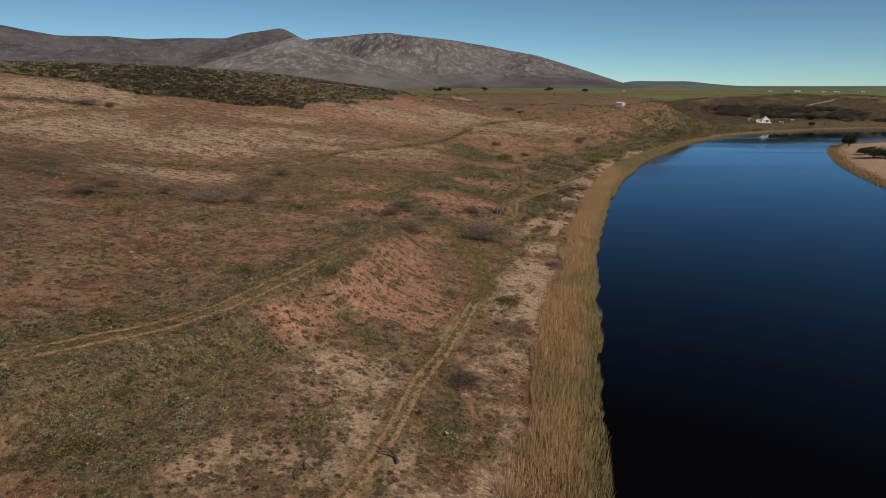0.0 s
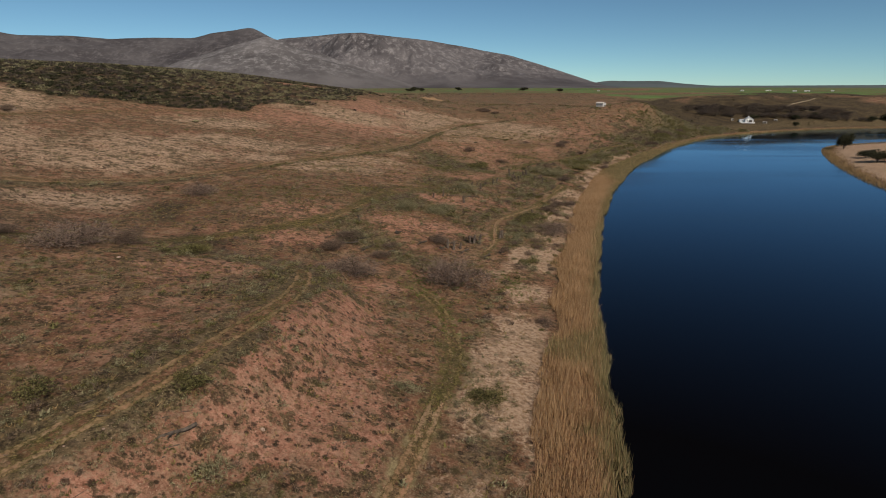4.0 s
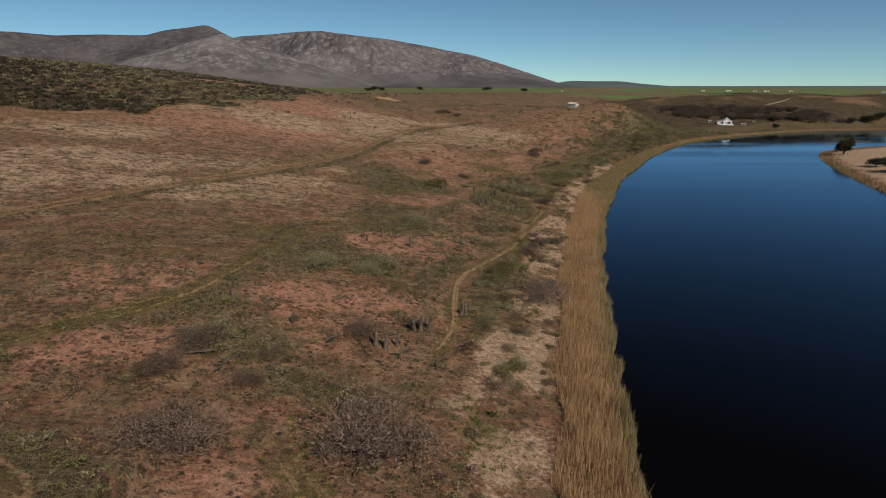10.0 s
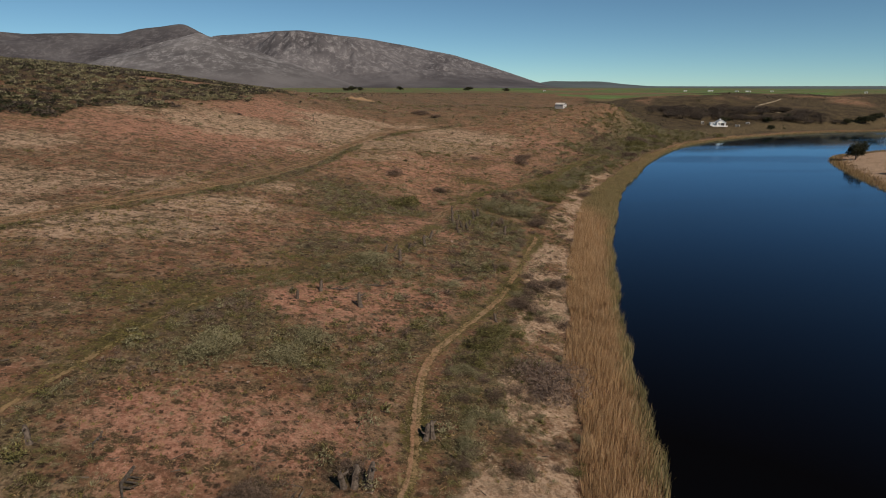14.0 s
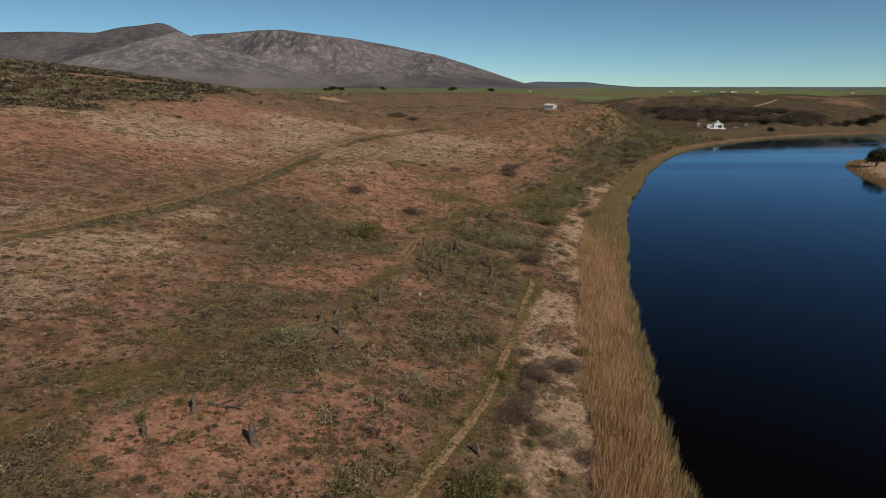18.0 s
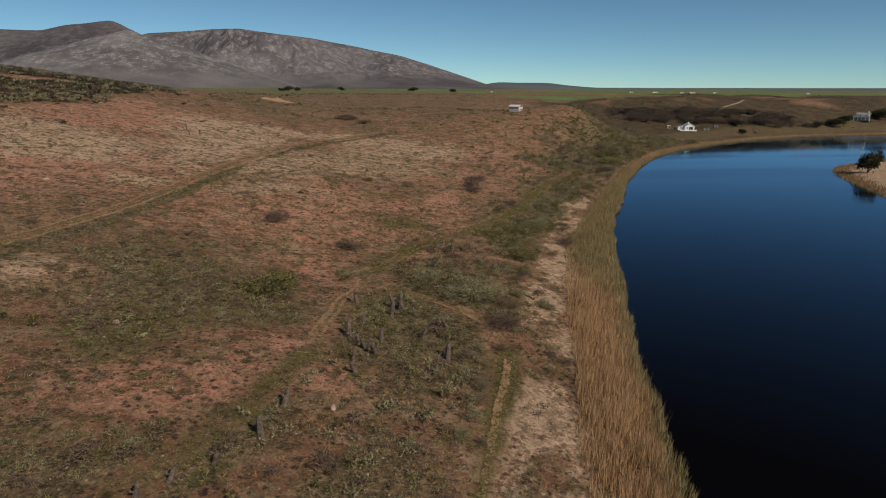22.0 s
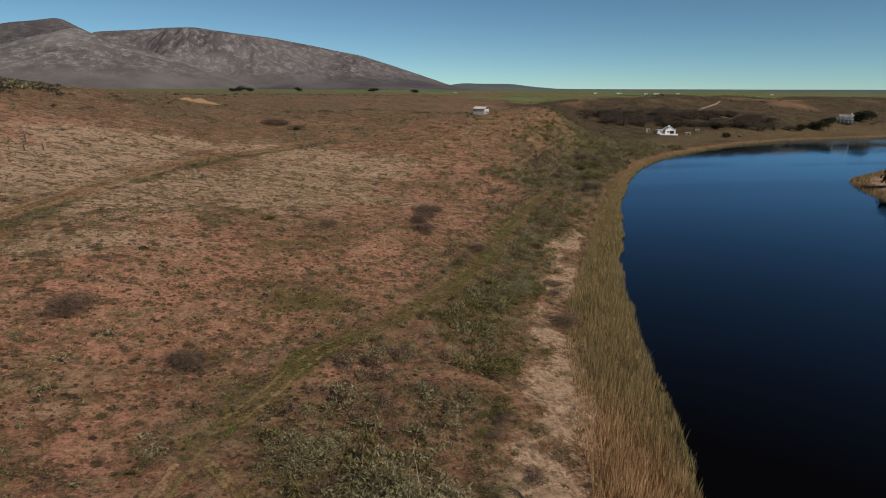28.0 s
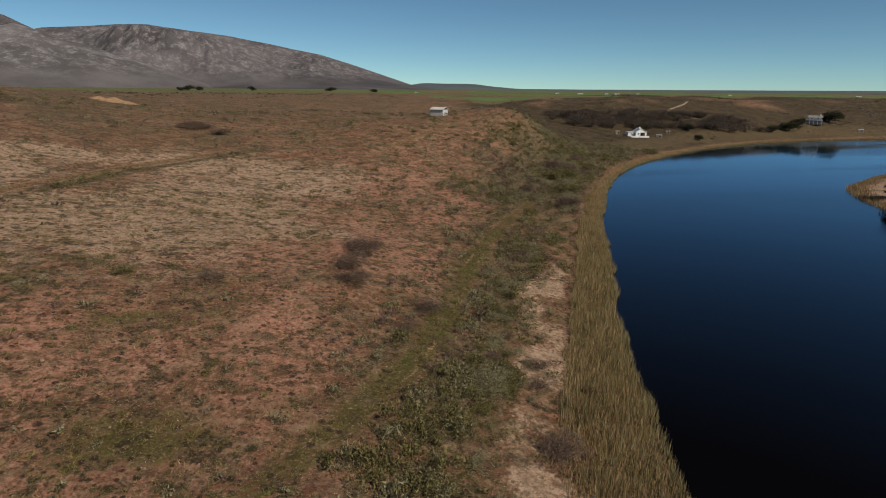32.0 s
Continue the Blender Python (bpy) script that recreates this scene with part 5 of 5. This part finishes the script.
# ---- dead stumps, driftwood and stones ----
def tube(points, radii, sides=6):
    """Points and faces of a tapered, bent stick with closed ends."""
    points = [Vector(p) for p in points]
    v, f = [], []
    for i, p in enumerate(points):
        way = (points[min(i + 1, len(points) - 1)] - points[max(i - 1, 0)]).normalized()
        a = way.orthogonal().normalized()
        b = way.cross(a)
        for k in range(sides):
            t = 2 * math.pi * k / sides
            v.append(p + (a * math.cos(t) + b * math.sin(t)) * radii[i])
    for i in range(len(points) - 1):
        for k in range(sides):
            q = (k + 1) % sides
            f.append((i * sides + k, i * sides + q, (i + 1) * sides + q, (i + 1) * sides + k))
    f.append(tuple(range(sides))[::-1])
    f.append(tuple((len(points) - 1) * sides + k for k in range(sides)))
    return v, f


def mesh_list(name, v, f, mat):
    me = bpy.data.meshes.new(name)
    me.from_pydata([tuple(q) for q in v], [], f)
    me.materials.append(mat)
    me.update()
    return me


def stump_proto(seed):
    """A dead, weathered trunk about 1 m tall with a broken side branch."""
    r = random.Random(seed)
    top = tagged(new("dead_stump"), "stout charred dead tree stump standing in scrub", "tree stump", "dead stumps on the veld")
    lean = (r.uniform(-0.15, 0.15), r.uniform(-0.15, 0.15))
    pts = [(lean[0] * t + r.uniform(-0.02, 0.02), lean[1] * t + r.uniform(-0.02, 0.02), t - 0.08) for t in (0, 0.3, 0.6, 0.85, 1.08)]
    part("trunk", mesh_list("trunk", *tube(pts, [0.16, 0.125, 0.115, 0.11, 0.06], 7), CHARRED), top)
    for k in range(r.choice((1, 2, 2))):
        a, z = r.uniform(0, 6.28), r.uniform(0.3, 0.8)
        q = [(lean[0] * z, lean[1] * z, z), (0.14 * math.cos(a), 0.14 * math.sin(a), z + 0.06), (0.22 * math.cos(a), 0.22 * math.sin(a), z + r.uniform(0.08, 0.22))]
        part("branch", mesh_list("branch", *tube(q, [0.06, 0.045, 0.015], 5), CHARRED), top)
    return top


CHARRED = plain_material("charred_wood", (0.040, 0.029, 0.021), (0.16, 0.12, 0.092), 6, 0.95, 0, 0.7)
STUMPS = [stump_proto(700 + k) for k in range(4)]
STUMP_SPOTS = ((3.3, 95.2), (3.8, 95.3), (4.5, 95.4), (7.5, 99.6), (14.4, 117.6), (0.4, 91.9), (1.1, 91.6), (2.0, 92.3), (-11.2, 95.9), (-2.2, 116.4), (14.2, 157.4), (4.6, 131.9),
               (7.2, 134.4), (6.2, 129.8), (9.8, 139.5), (17.4, 156.2), (13.8, 144.1), (16.4, 131.2), (20.3, 146.9), (18.0, 155.3), (21.1, 152.5), (13.7, 146.1), (15.8, 149.2),
               (14.5, 147.8), (15.2, 147.1), (17.8, 156.4), (7.9, 99.9), (5.6, 133.0), (9.0, 136.6), (16.9, 154.6), (14.6, 152.4), (13.4, 149.6), (18.8, 149.8), (-0.6, 118.8), (2.9, 116.6))


def stand(protos, i, m):
    if i < len(protos):
        protos[i].matrix_basis = m
        return protos[i]
    made = copy_thing(protos[i % len(protos)], Matrix.Identity(4))
    made.matrix_basis = m
    return made


_r = random.Random(5)
for i, (sx, sy) in enumerate(STUMP_SPOTS):
    k = _r.uniform(0.75, 1.25)
    stand(STUMPS, i, pose(sx, sy, float(sample(sx, sy)), _r.uniform(-14, 14), _r.uniform(-14, 14), _r.uniform(0, 360)) @ Matrix.Diagonal((k * 1.25, k * 1.25, k, 1)))


def driftwood_proto(seed):
    """A fallen grey branch with forks, about 2 m long."""
    r = random.Random(seed)
    top = tagged(new("fallen_branch"), "bleached fallen branch lying on the ground", "branch", "fallen branches")
    pts = [(t, 0.12 * math.sin(3 * t + seed), 0.07 + 0.06 * abs(math.sin(2 * t + seed))) for t in (-1, -0.5, 0, 0.45, 1)]
    part("trunk", mesh_list("trunk", *tube(pts, [0.09, 0.085, 0.07, 0.05, 0.02], 6), WOOD_DEAD), top)
    for k in range(3):
        x = r.uniform(-0.6, 0.6)
        s = r.choice((-1, 1))
        part("fork", mesh_list("fork", *tube([(x, 0, 0.1), (x + 0.25, 0.25 * s, 0.2), (x + 0.5, 0.6 * s, r.uniform(0.2, 0.45))], [0.05, 0.035, 0.012], 5), WOOD_DEAD), top)
    return top


DRIFT = [driftwood_proto(720 + k) for k in range(3)]
for i, (sx, sy) in enumerate(((-8.5, 96.5), (-6.2, 94.0), (2.4, 91.0), (5.2, 90.4), (-2.9, 117.8), (0.8, 119.4), (4.0, 121.6), (40.0, 172.0), (41.2, 176.5), (-12.5, 45.2), (-4.8, 30.0), (-9.4, 27.5),
                               (-11.4, 87.6), (-12.6, 86.2), (-9.2, 86.8), (-10.2, 89.6), (-3.0, 91.8), (-0.4, 91.2), (1.2, 93.8), (-6.4, 87.2), (-13.8, 88.8), (18.6, 112.0), (30.4, 160.5), (9.2, 121.8), (12.3, 126.4))):
    k = _r.uniform(0.7, 1.3)
    stand(DRIFT, i, pose(sx, sy, float(sample(sx, sy)), 0, _r.uniform(-6, 6), _r.uniform(0, 360)) @ Matrix.Scale(k, 4))

BOULDERS = []
for k in range(3):
    v, f = stone_shape(740 + k, 0.18)
    me = mesh_arrays("boulder", v, f, STONE)
    mod_bm = bmesh.new()
    mod_bm.from_mesh(me)
    bmesh.ops.subdivide_edges(mod_bm, edges=mod_bm.edges[:], cuts=1, smooth=0.6, use_grid_fill=True)
    for q in mod_bm.verts:
        q.co += q.normal * 0.05 * (noise.noise(q.co * 5) - 0.1)
    mod_bm.to_mesh(me)
    mod_bm.free()
    BOULDERS.append(tagged(new("boulder", me), "pale pinkish boulder lying on the veld", "rock", "boulders on the veld"))
for i, (sx, sy, w) in enumerate(((-1.8, 149.0, 1.0), (12.5, 139.8, 1.1), (-20.6, 183.7, 1.7), (-29.8, 47.7, 0.9), (-9.2, 48.2, 0.7), (-27.0, 67.4, 0.8), (15.4, 190.0, 0.5), (10.9, 253.4, 1.2), (-29.0, 46.8, 0.6),
                                  (5.0, 93.6, 0.5), (-17.2, 183.0, 0.8), (-4.5, 104.0, 0.5), (-3.0, 103.2, 0.5), (-6.8, 102.5, 0.4), (-17.5, 31.5, 0.6), (10.4, 243.0, 0.8))):
    stand(BOULDERS, i, pose(sx, sy, float(sample(sx, sy)) - 0.05, 0, 0, _r.uniform(0, 360)) @ Matrix.Scale(w * 0.5, 4))


def soil_heap(x, y, wide, tall):
    """A dumped heap of orange soil with slumped sides."""
    n = 26
    u = np.linspace(-1, 1, n)
    gx, gy = np.meshgrid(u, u)
    rho = np.hypot(gx, gy * 1.2)
    z = tall * np.clip(1 - rho, 0, 1) ** 0.8 * (0.6 + 0.8 * fractal(gx * 3 + 9, gy * 3, 1.2, 33, 3)) - 0.12
    px, py = gx * wide / 2 + x, gy * wide / 2 + y
    me = mesh_arrays("soil_heap", np.stack([px, py, z + sample(px, py)], -1).reshape(-1, 3), grid_faces(n, n), HEAP, False)
    return tagged(new("soil_heap", me), "dumped heap of orange soil on the veld", "soil heap", "soil heaps")


HEAP = plain_material("orange_soil", (0.21, 0.125, 0.066), (0.38, 0.24, 0.13), 1.2, 0.95, 0, 0.5)
for hx, hy, hw, ht in ((-9, 327, 7.5, 1.3), (-13, 330, 5.5, 0.9), (-5.5, 325, 5, 0.8)):
    soil_heap(hx, hy, hw, ht)


# (x, y, height) of the charred poles that still stand
POLES = ((-15.6, 228.1, 1.7), (-12.9, 226.3, 1.0), (1.8, 254.7, 1.3), (-14.2, 224.0, 0.9))


def burnt_pole(x, y, tall):
    """A thin charred trunk with a stub of a branch."""
    top = tagged(new("burnt_pole"), "thin charred tree trunk standing alone on the veld", "dead tree", "burnt trunks")
    part("trunk", mesh_list("trunk", *tube([(0, 0, -0.1), (0.03, 0.01, tall * 0.5), (0.0, 0.05, tall)], [0.11, 0.08, 0.04], 6), WOOD_DEAD), top)
    part("branch", mesh_list("branch", *tube([(0.02, 0.02, tall * 0.6), (0.2, -0.05, tall * 0.72), (0.3, -0.1, tall * 0.92)], [0.045, 0.03, 0.012], 5), WOOD_DEAD), top)
    top.matrix_basis = pose(x, y, float(sample(x, y)), 0, 0, 40 * x)


for sx, sy, st in POLES:
    burnt_pole(sx, sy, st)


# ---- buildings ----
def box(name, size, at, mat, parent, label="", turn=(0, 0, 0), bevel=0.02):
    """A box with softened edges, standing on its base point."""
    bm = bmesh.new()
    bmesh.ops.create_cube(bm, size=1, matrix=Matrix.Translation((0, 0, 0.5)))
    bmesh.ops.scale(bm, vec=size, verts=bm.verts)
    bmesh.ops.bevel(bm, geom=bm.edges[:], offset=bevel, segments=1, affect="EDGES")
    me = bpy.data.meshes.new(name)
    bm.to_mesh(me)
    bm.free()
    me.materials.append(mat)
    ob = part(name, me, parent, label)
    ob.matrix_basis = pose(*at, *turn)
    return ob


def gable(name, wide, deep, eaves, ridge, at, mat, parent, thick=0.14, over=0.25):
    """A pitched roof of real thickness whose ridge runs along its depth, and the two wall triangles under it."""
    h, d = wide / 2 + over, deep / 2 + over
    drop = (ridge - eaves) / (wide / 2) * over
    lower = [(-h, eaves - drop), (0, ridge), (h, eaves - drop)]
    v = [(x, y, z) for y in (-d, d) for x, z in lower] + [(x, y, z + thick) for y in (-d, d) for x, z in lower]
    f = [(6, 7, 10, 9), (7, 8, 11, 10), (0, 3, 4, 1), (1, 4, 5, 2), (0, 1, 7, 6), (1, 2, 8, 7), (3, 9, 10, 4), (4, 10, 11, 5), (0, 6, 9, 3), (2, 5, 11, 8)]
    ob = part(name, mesh_list(name, v, f, mat), parent)
    ob.matrix_basis = pose(*at)
    return ob


def gable_wall(wide, eaves, ridge, thick, at, mat, parent):
    w = wide / 2
    v = [(x, y, z) for y in (0, thick) for x, z in ((-w, eaves), (w, eaves), (0, ridge))]
    ob = part("gable", mesh_list("gable", v, [(0, 1, 2), (5, 4, 3), (0, 3, 4, 1), (1, 4, 5, 2), (2, 5, 3, 0)], mat), parent)
    ob.matrix_basis = pose(*at)
    return ob


def window_part(wide, tall, at, parent, turn=0):
    w = box("window", (wide, 0.10, tall), at, LIMEWASH, parent, "white painted window", (0, 0, turn), 0.01)
    box("pane", (wide - 0.16, 0.06, tall - 0.16), (0, -0.035, 0.08), GLASS_DARK, w)
    box("glazing_bar", (0.05, 0.03, tall - 0.16), (0, -0.07, 0.08), LIMEWASH, w, bevel=0.005)
    return w


def cottage():
    top = tagged(new("cottage"), "whitewashed cottage with a pale roof by the river", "house")
    # main block with its gable towards the river
    for x, s in ((-2.7, (0.3, 6.0, 2.7)), (2.7, (0.3, 6.0, 2.7))):
        box("wall", s, (x, 0, -0.4), LIMEWASH, top)
    box("wall", (5.1, 0.3, 2.7), (0, 2.85, -0.4), LIMEWASH, top)
    box("wall", (2.2, 0.3, 2.7), (-1.45, -2.85, -0.4), LIMEWASH, top)
    box("wall", (0.6, 0.3, 2.7), (2.25, -2.85, -0.4), LIMEWASH, top)
    box("wall", (2.4, 0.3, 0.5), (0.85, -2.85, 1.8), LIMEWASH, top)
    gable_wall(5.7, 2.3, 4.1, 0.3, (0, -3.0, 0), LIMEWASH, top)
    gable_wall(5.7, 2.3, 4.1, 0.3, (0, 2.7, 0), LIMEWASH, top)
    gable("roof", 5.7, 6.0, 2.3, 4.1, (0, 0, 0.02), SHEET, top)
    box("floor", (5.1, 5.4, 0.1), (0, 0, -0.4), DOOR_WOOD, top)
    door = box("door", (0.95, 0.07, 2.0), (1.35, -2.72, -0.32), DOOR_WOOD, top, "dark wooden door")
    box("handle", (0.05, 0.1, 0.05), (-0.35, -0.07, 1.0), SHEET, door, bevel=0.01)
    window_part(0.9, 1.0, (-1.3, -3.02, 0.7), top)
    window_part(0.9, 1.0, (2.87, -0.9, 0.7), top, 90)
    window_part(0.9, 1.0, (2.87, 1.3, 0.7), top, 90)
    box("chimney", (0.7, 0.7, 1.5), (-0.6, -1.6, 3.4), LIMEWASH, top)
    # lower wing
    box("wing", (3.6, 4.4, 2.4), (-4.7, 0.4, -0.4), LIMEWASH, top, "low whitewashed side wing")
    box("wing_roof", (3.9, 4.8, 0.16), (-4.7, 0.4, 2.0), SHEET, top, "", (0, -5, 0))
    window_part(0.8, 0.9, (-4.7, -1.82, 0.7), top)
    # terrace wall in front
    box("terrace_wall", (9.5, 0.3, 0.9), (-1.2, -5.0, -0.7), LIMEWASH, top)
    return top


cottage().matrix_basis = pose(164.5, 357, float(sample(164.5, 357)) + 0.35, 0, 0, -16) @ Matrix.Diagonal((0.73, 0.78, 0.68, 1))


def outbuilding(at, turn, wide, deep, tall, label):
    top = tagged(new("outbuilding"), label, "shed", "small white outbuildings")
    box("wall", (wide, deep, tall + 0.3), (0, 0, -0.3), OLD_WASH, top)
    box("roof", (wide + 0.3, deep + 0.3, 0.12), (0, 0, tall + 0.01), SHEET, top, "", (3, 0, 0))
    box("door", (0.8, 0.08, min(1.8, tall - 0.1)), (wide * 0.2, -deep / 2 - 0.02, 0), DOOR_WOOD, top)
    top.matrix_basis = pose(at[0], at[1], float(sample(*at)), 0, 0, turn) @ Matrix.Scale(0.62, 4)


OLD_WASH = plain_material("old_limewash", (0.22, 0.20, 0.175), (0.42, 0.39, 0.35), 1.2, 0.9, 0, 0.2)
outbuilding((157.5, 361), -25, 2.2, 2.2, 1.7, "small whitewashed outbuilding behind scrub")
outbuilding((173.5, 357), -38, 3.2, 2.2, 1.3, "low whitewashed garden store")
outbuilding((184, 366), -38, 2.6, 2.0, 1.3, "low pale store beside dark trees")
outbuilding((296, 374), -40, 3.4, 2.4, 1.6, "small white hut on the far bank")


def shed():
    top = tagged(new("field_shed"), "pale sheet-metal field shed with an open dark end", "shed")
    box("wall", (0.12, 4.0, 2.2), (2.7, 0, -0.2), SHEET, top)
    box("wall", (5.4, 0.12, 2.2), (0, 1.94, -0.2), SHEET, top)
    box("wall", (5.4, 0.12, 2.2), (0, -1.94, -0.2), SHEET_PALE, top)
    for y in (-1.9, 0.0, 1.9):
        box("post", (0.14, 0.14, 2.2), (-2.6, y, -0.2), DOOR_WOOD, top)
    # added dark panel that stands in for the shade inside the shed
    box("shade_panel", (0.1, 3.7, 2.0), (-1.2, 0, -0.1), DOOR_WOOD, top, "dark panel in place of the shade inside the open end")
    roof = gable("roof", 4.2, 5.6, 2.02, 2.75, (0, 0, 0), SHEET_PALE, top, 0.08, 0.2)
    roof.matrix_basis = pose(0, 0, 0, 0, 0, 90)
    for k in range(6):
        box("roof_rib", (0.06, 2.2, 0.05), (-2.4 + 0.96 * k, -1.05, 2.50), SHEET, top, "", (19, 0, 0), 0.01)
    return top


SHEET_PALE = plain_material("pale_sheet", (0.46, 0.41, 0.36), (0.62, 0.57, 0.51), 0.8, 0.6, 0.0, 0.1)
shed().matrix_basis = pose(70.2, 306, float(sample(70.2, 306)) + 0.1, 0, 0, -42) @ Matrix.Diagonal((0.66, 0.72, 0.74, 1))


def lodge():
    top = tagged(new("river_house"), "two-storey riverside house with a white veranda", "house")
    # grey material here paints in the shade behind the veranda
    box("wall", (9.0, 5.0, 2.6), (0, 1.0, -0.5), THATCH, top, "wall with the veranda's shade put into its grey colour")
    box("upper_wall", (7.0, 4.4, 1.8), (0.5, 1.2, 2.1), LIMEWASH, top)
    gable("roof", 4.8, 8.0, 3.9, 5.1, (0.5, 1.2, 0), THATCH, top).matrix_basis = pose(0.5, 1.2, 0, 0, 0, 90)
    box("veranda_floor", (9.4, 2.2, 0.2), (0, -2.4, 0.3), THATCH, top)
    box("veranda_beam", (9.4, 0.3, 0.45), (0, -3.3, 2.3), LIMEWASH, top)
    for x in (-4.5, -2.2, 0, 2.2, 4.5):
        box("veranda_post", (0.28, 0.28, 2.8), (x, -3.3, -0.5), LIMEWASH, top)
    box("veranda_roof", (9.6, 2.6, 0.14), (0, -2.2, 2.76), THATCH, top)
    for x in (-3, 0, 3):
        window_part(1.3, 1.2, (x, -1.52, 0.7), top)
    for x in (-1.2, 2.2):
        window_part(1.0, 0.9, (x, -1.02, 2.6), top)
    box("chimney", (0.7, 0.7, 1.9), (3.3, 1.2, 4.2), LIMEWASH, top)
    return top


lodge().matrix_basis = pose(278, 384, float(sample(278, 384)) + 0.4, 0, 0, -48) @ Matrix.Scale(0.74, 4)


def barn(at, turn, wide, deep, tall):
    top = tagged(new("farm_barn"), "distant white farm building among green fields", "farm building", "distant farm buildings")
    box("wall", (wide, deep, tall + 1), (0, 0, -1), LIMEWASH, top, "", (0, 0, 0), 0.05)
    gable("roof", deep, wide, tall, tall * 1.4, (0, 0, 0.03), SHEET, top, 0.3, 0.5).matrix_basis = pose(0, 0, 0.03, 0, 0, 90)
    box("door", (wide * 0.2, 0.2, tall * 0.8), (wide * 0.15, -deep / 2 - 0.05, 0), DOOR_WOOD, top)
    top.matrix_basis = pose(at[0], at[1], float(sample(*at)), 0, 0, turn) @ Matrix.Diagonal((0.7, 0.6, 0.45, 1))


for az, far, w in ((26.5, 1250, 8), (28.6, 1300, 14), (30.9, 1150, 8), (31.8, 1180, 12), (33.6, 1250, 7), (50, 780, 6), (13.5, 1150, 5), (41, 900, 5)):
    barn((28 + far * math.sin(radians(az)), 150 + far * math.cos(radians(az))), -az + _r.uniform(-25, 25), w, w * 0.5, 3.2)


# ---- trees ----
def tree_proto(seed, bare=False):
    """A tree about 1 m tall and wide: trunk, limbs and an uneven crown."""
    r = random.Random(seed)
    top = tagged(new("tree"), "dark leafless riverside tree" if bare else "dark green riverside tree", "tree", "trees by the river")
    part("trunk", mesh_list("trunk", *tube([(0, 0, -0.04), (0.01, 0.0, 0.15), (0.03, 0.01, 0.34), (0.02, 0.03, 0.55)], [0.045, 0.034, 0.026, 0.012], 7), BARK), top)
    for k in range(5):
        a, z = r.uniform(0, 6.28), r.uniform(0.16, 0.36)
        l = r.uniform(0.2, 0.36)
        part("limb", mesh_list("limb", *tube([(0.01, 0, z), (l * 0.5 * math.cos(a), l * 0.5 * math.sin(a), z + 0.12), (l * math.cos(a), l * math.sin(a), z + 0.3)], [0.02, 0.013, 0.004], 5), BARK), top)
    v, f = leaf_cloud(seed, 1300 if bare else 2000, 11, 0.085, 0.16 if bare else 0.6, 1.25)
    v[:, 2] = v[:, 2] * 0.92 + 0.13
    part("crown", mesh_arrays("crown", v, f, THICKET if bare else TREE_LEAF), top)
    return top


GREEN_TREES = [tree_proto(800 + k) for k in range(3)]
BARE_TREES = [tree_proto(810 + k, True) for k in range(3)]
SPOTS = ((142.3, 238.3, 6.6, 0.85), (125.5, 196.5, 4.2, 1.3), (129, 196, 3.8, 1.5), (129.5, 207.5, 3.2, 1.6),
         (171, 366, 3.6, 1.4), (198, 372, 3.2, 1.5), (188, 352, 2.4, 1.6), (212, 378, 3.2, 1.5), (254, 374, 5.2, 1.5), (264, 380, 4.8, 1.5), (292, 388, 6.0, 1.4), (300, 392, 5.2, 1.5), (242, 372, 3.6, 1.5),
         (-53, 870, 7, 1.5), (-42, 872, 6, 1.5), (-61, 866, 5, 1.5), (102, 900, 6, 1.8), (150, 880, 6, 1.6), (10, 1000, 7, 1.6))
for i, (tx, ty, th, wide) in enumerate(SPOTS):
    stand(GREEN_TREES, i, pose(tx, ty, float(sample(tx, ty)) - 0.13 * th, 0, 0, _r.uniform(0, 360)) @ Matrix.Diagonal((th * wide, th * wide, th, 1)))
for i in range(120):
    u = i / 119
    tx, ty = 143 + 90 * u + _r.uniform(-6, 6), 375 + 8 * math.sin(3.1 * u) + _r.uniform(-9, 17)
    th = _r.uniform(2.2, 3.6)
    stand(BARE_TREES, i, pose(tx, ty, float(sample(tx, ty)) - 0.12 * th, 0, 0, _r.uniform(0, 360)) @ Matrix.Diagonal((th * 2.6, th * 2.6, th, 1)))


# ---- from plan units to metres; the mountains are laid out in metres already ----
for ob in list(scene.objects):
    if ob.parent is None and ob.type in {"MESH", "EMPTY"} and not ob.name.startswith(("mountain_", "hills_")):
        ob.matrix_basis = Matrix.Scale(SCALE, 4) @ ob.matrix_basis
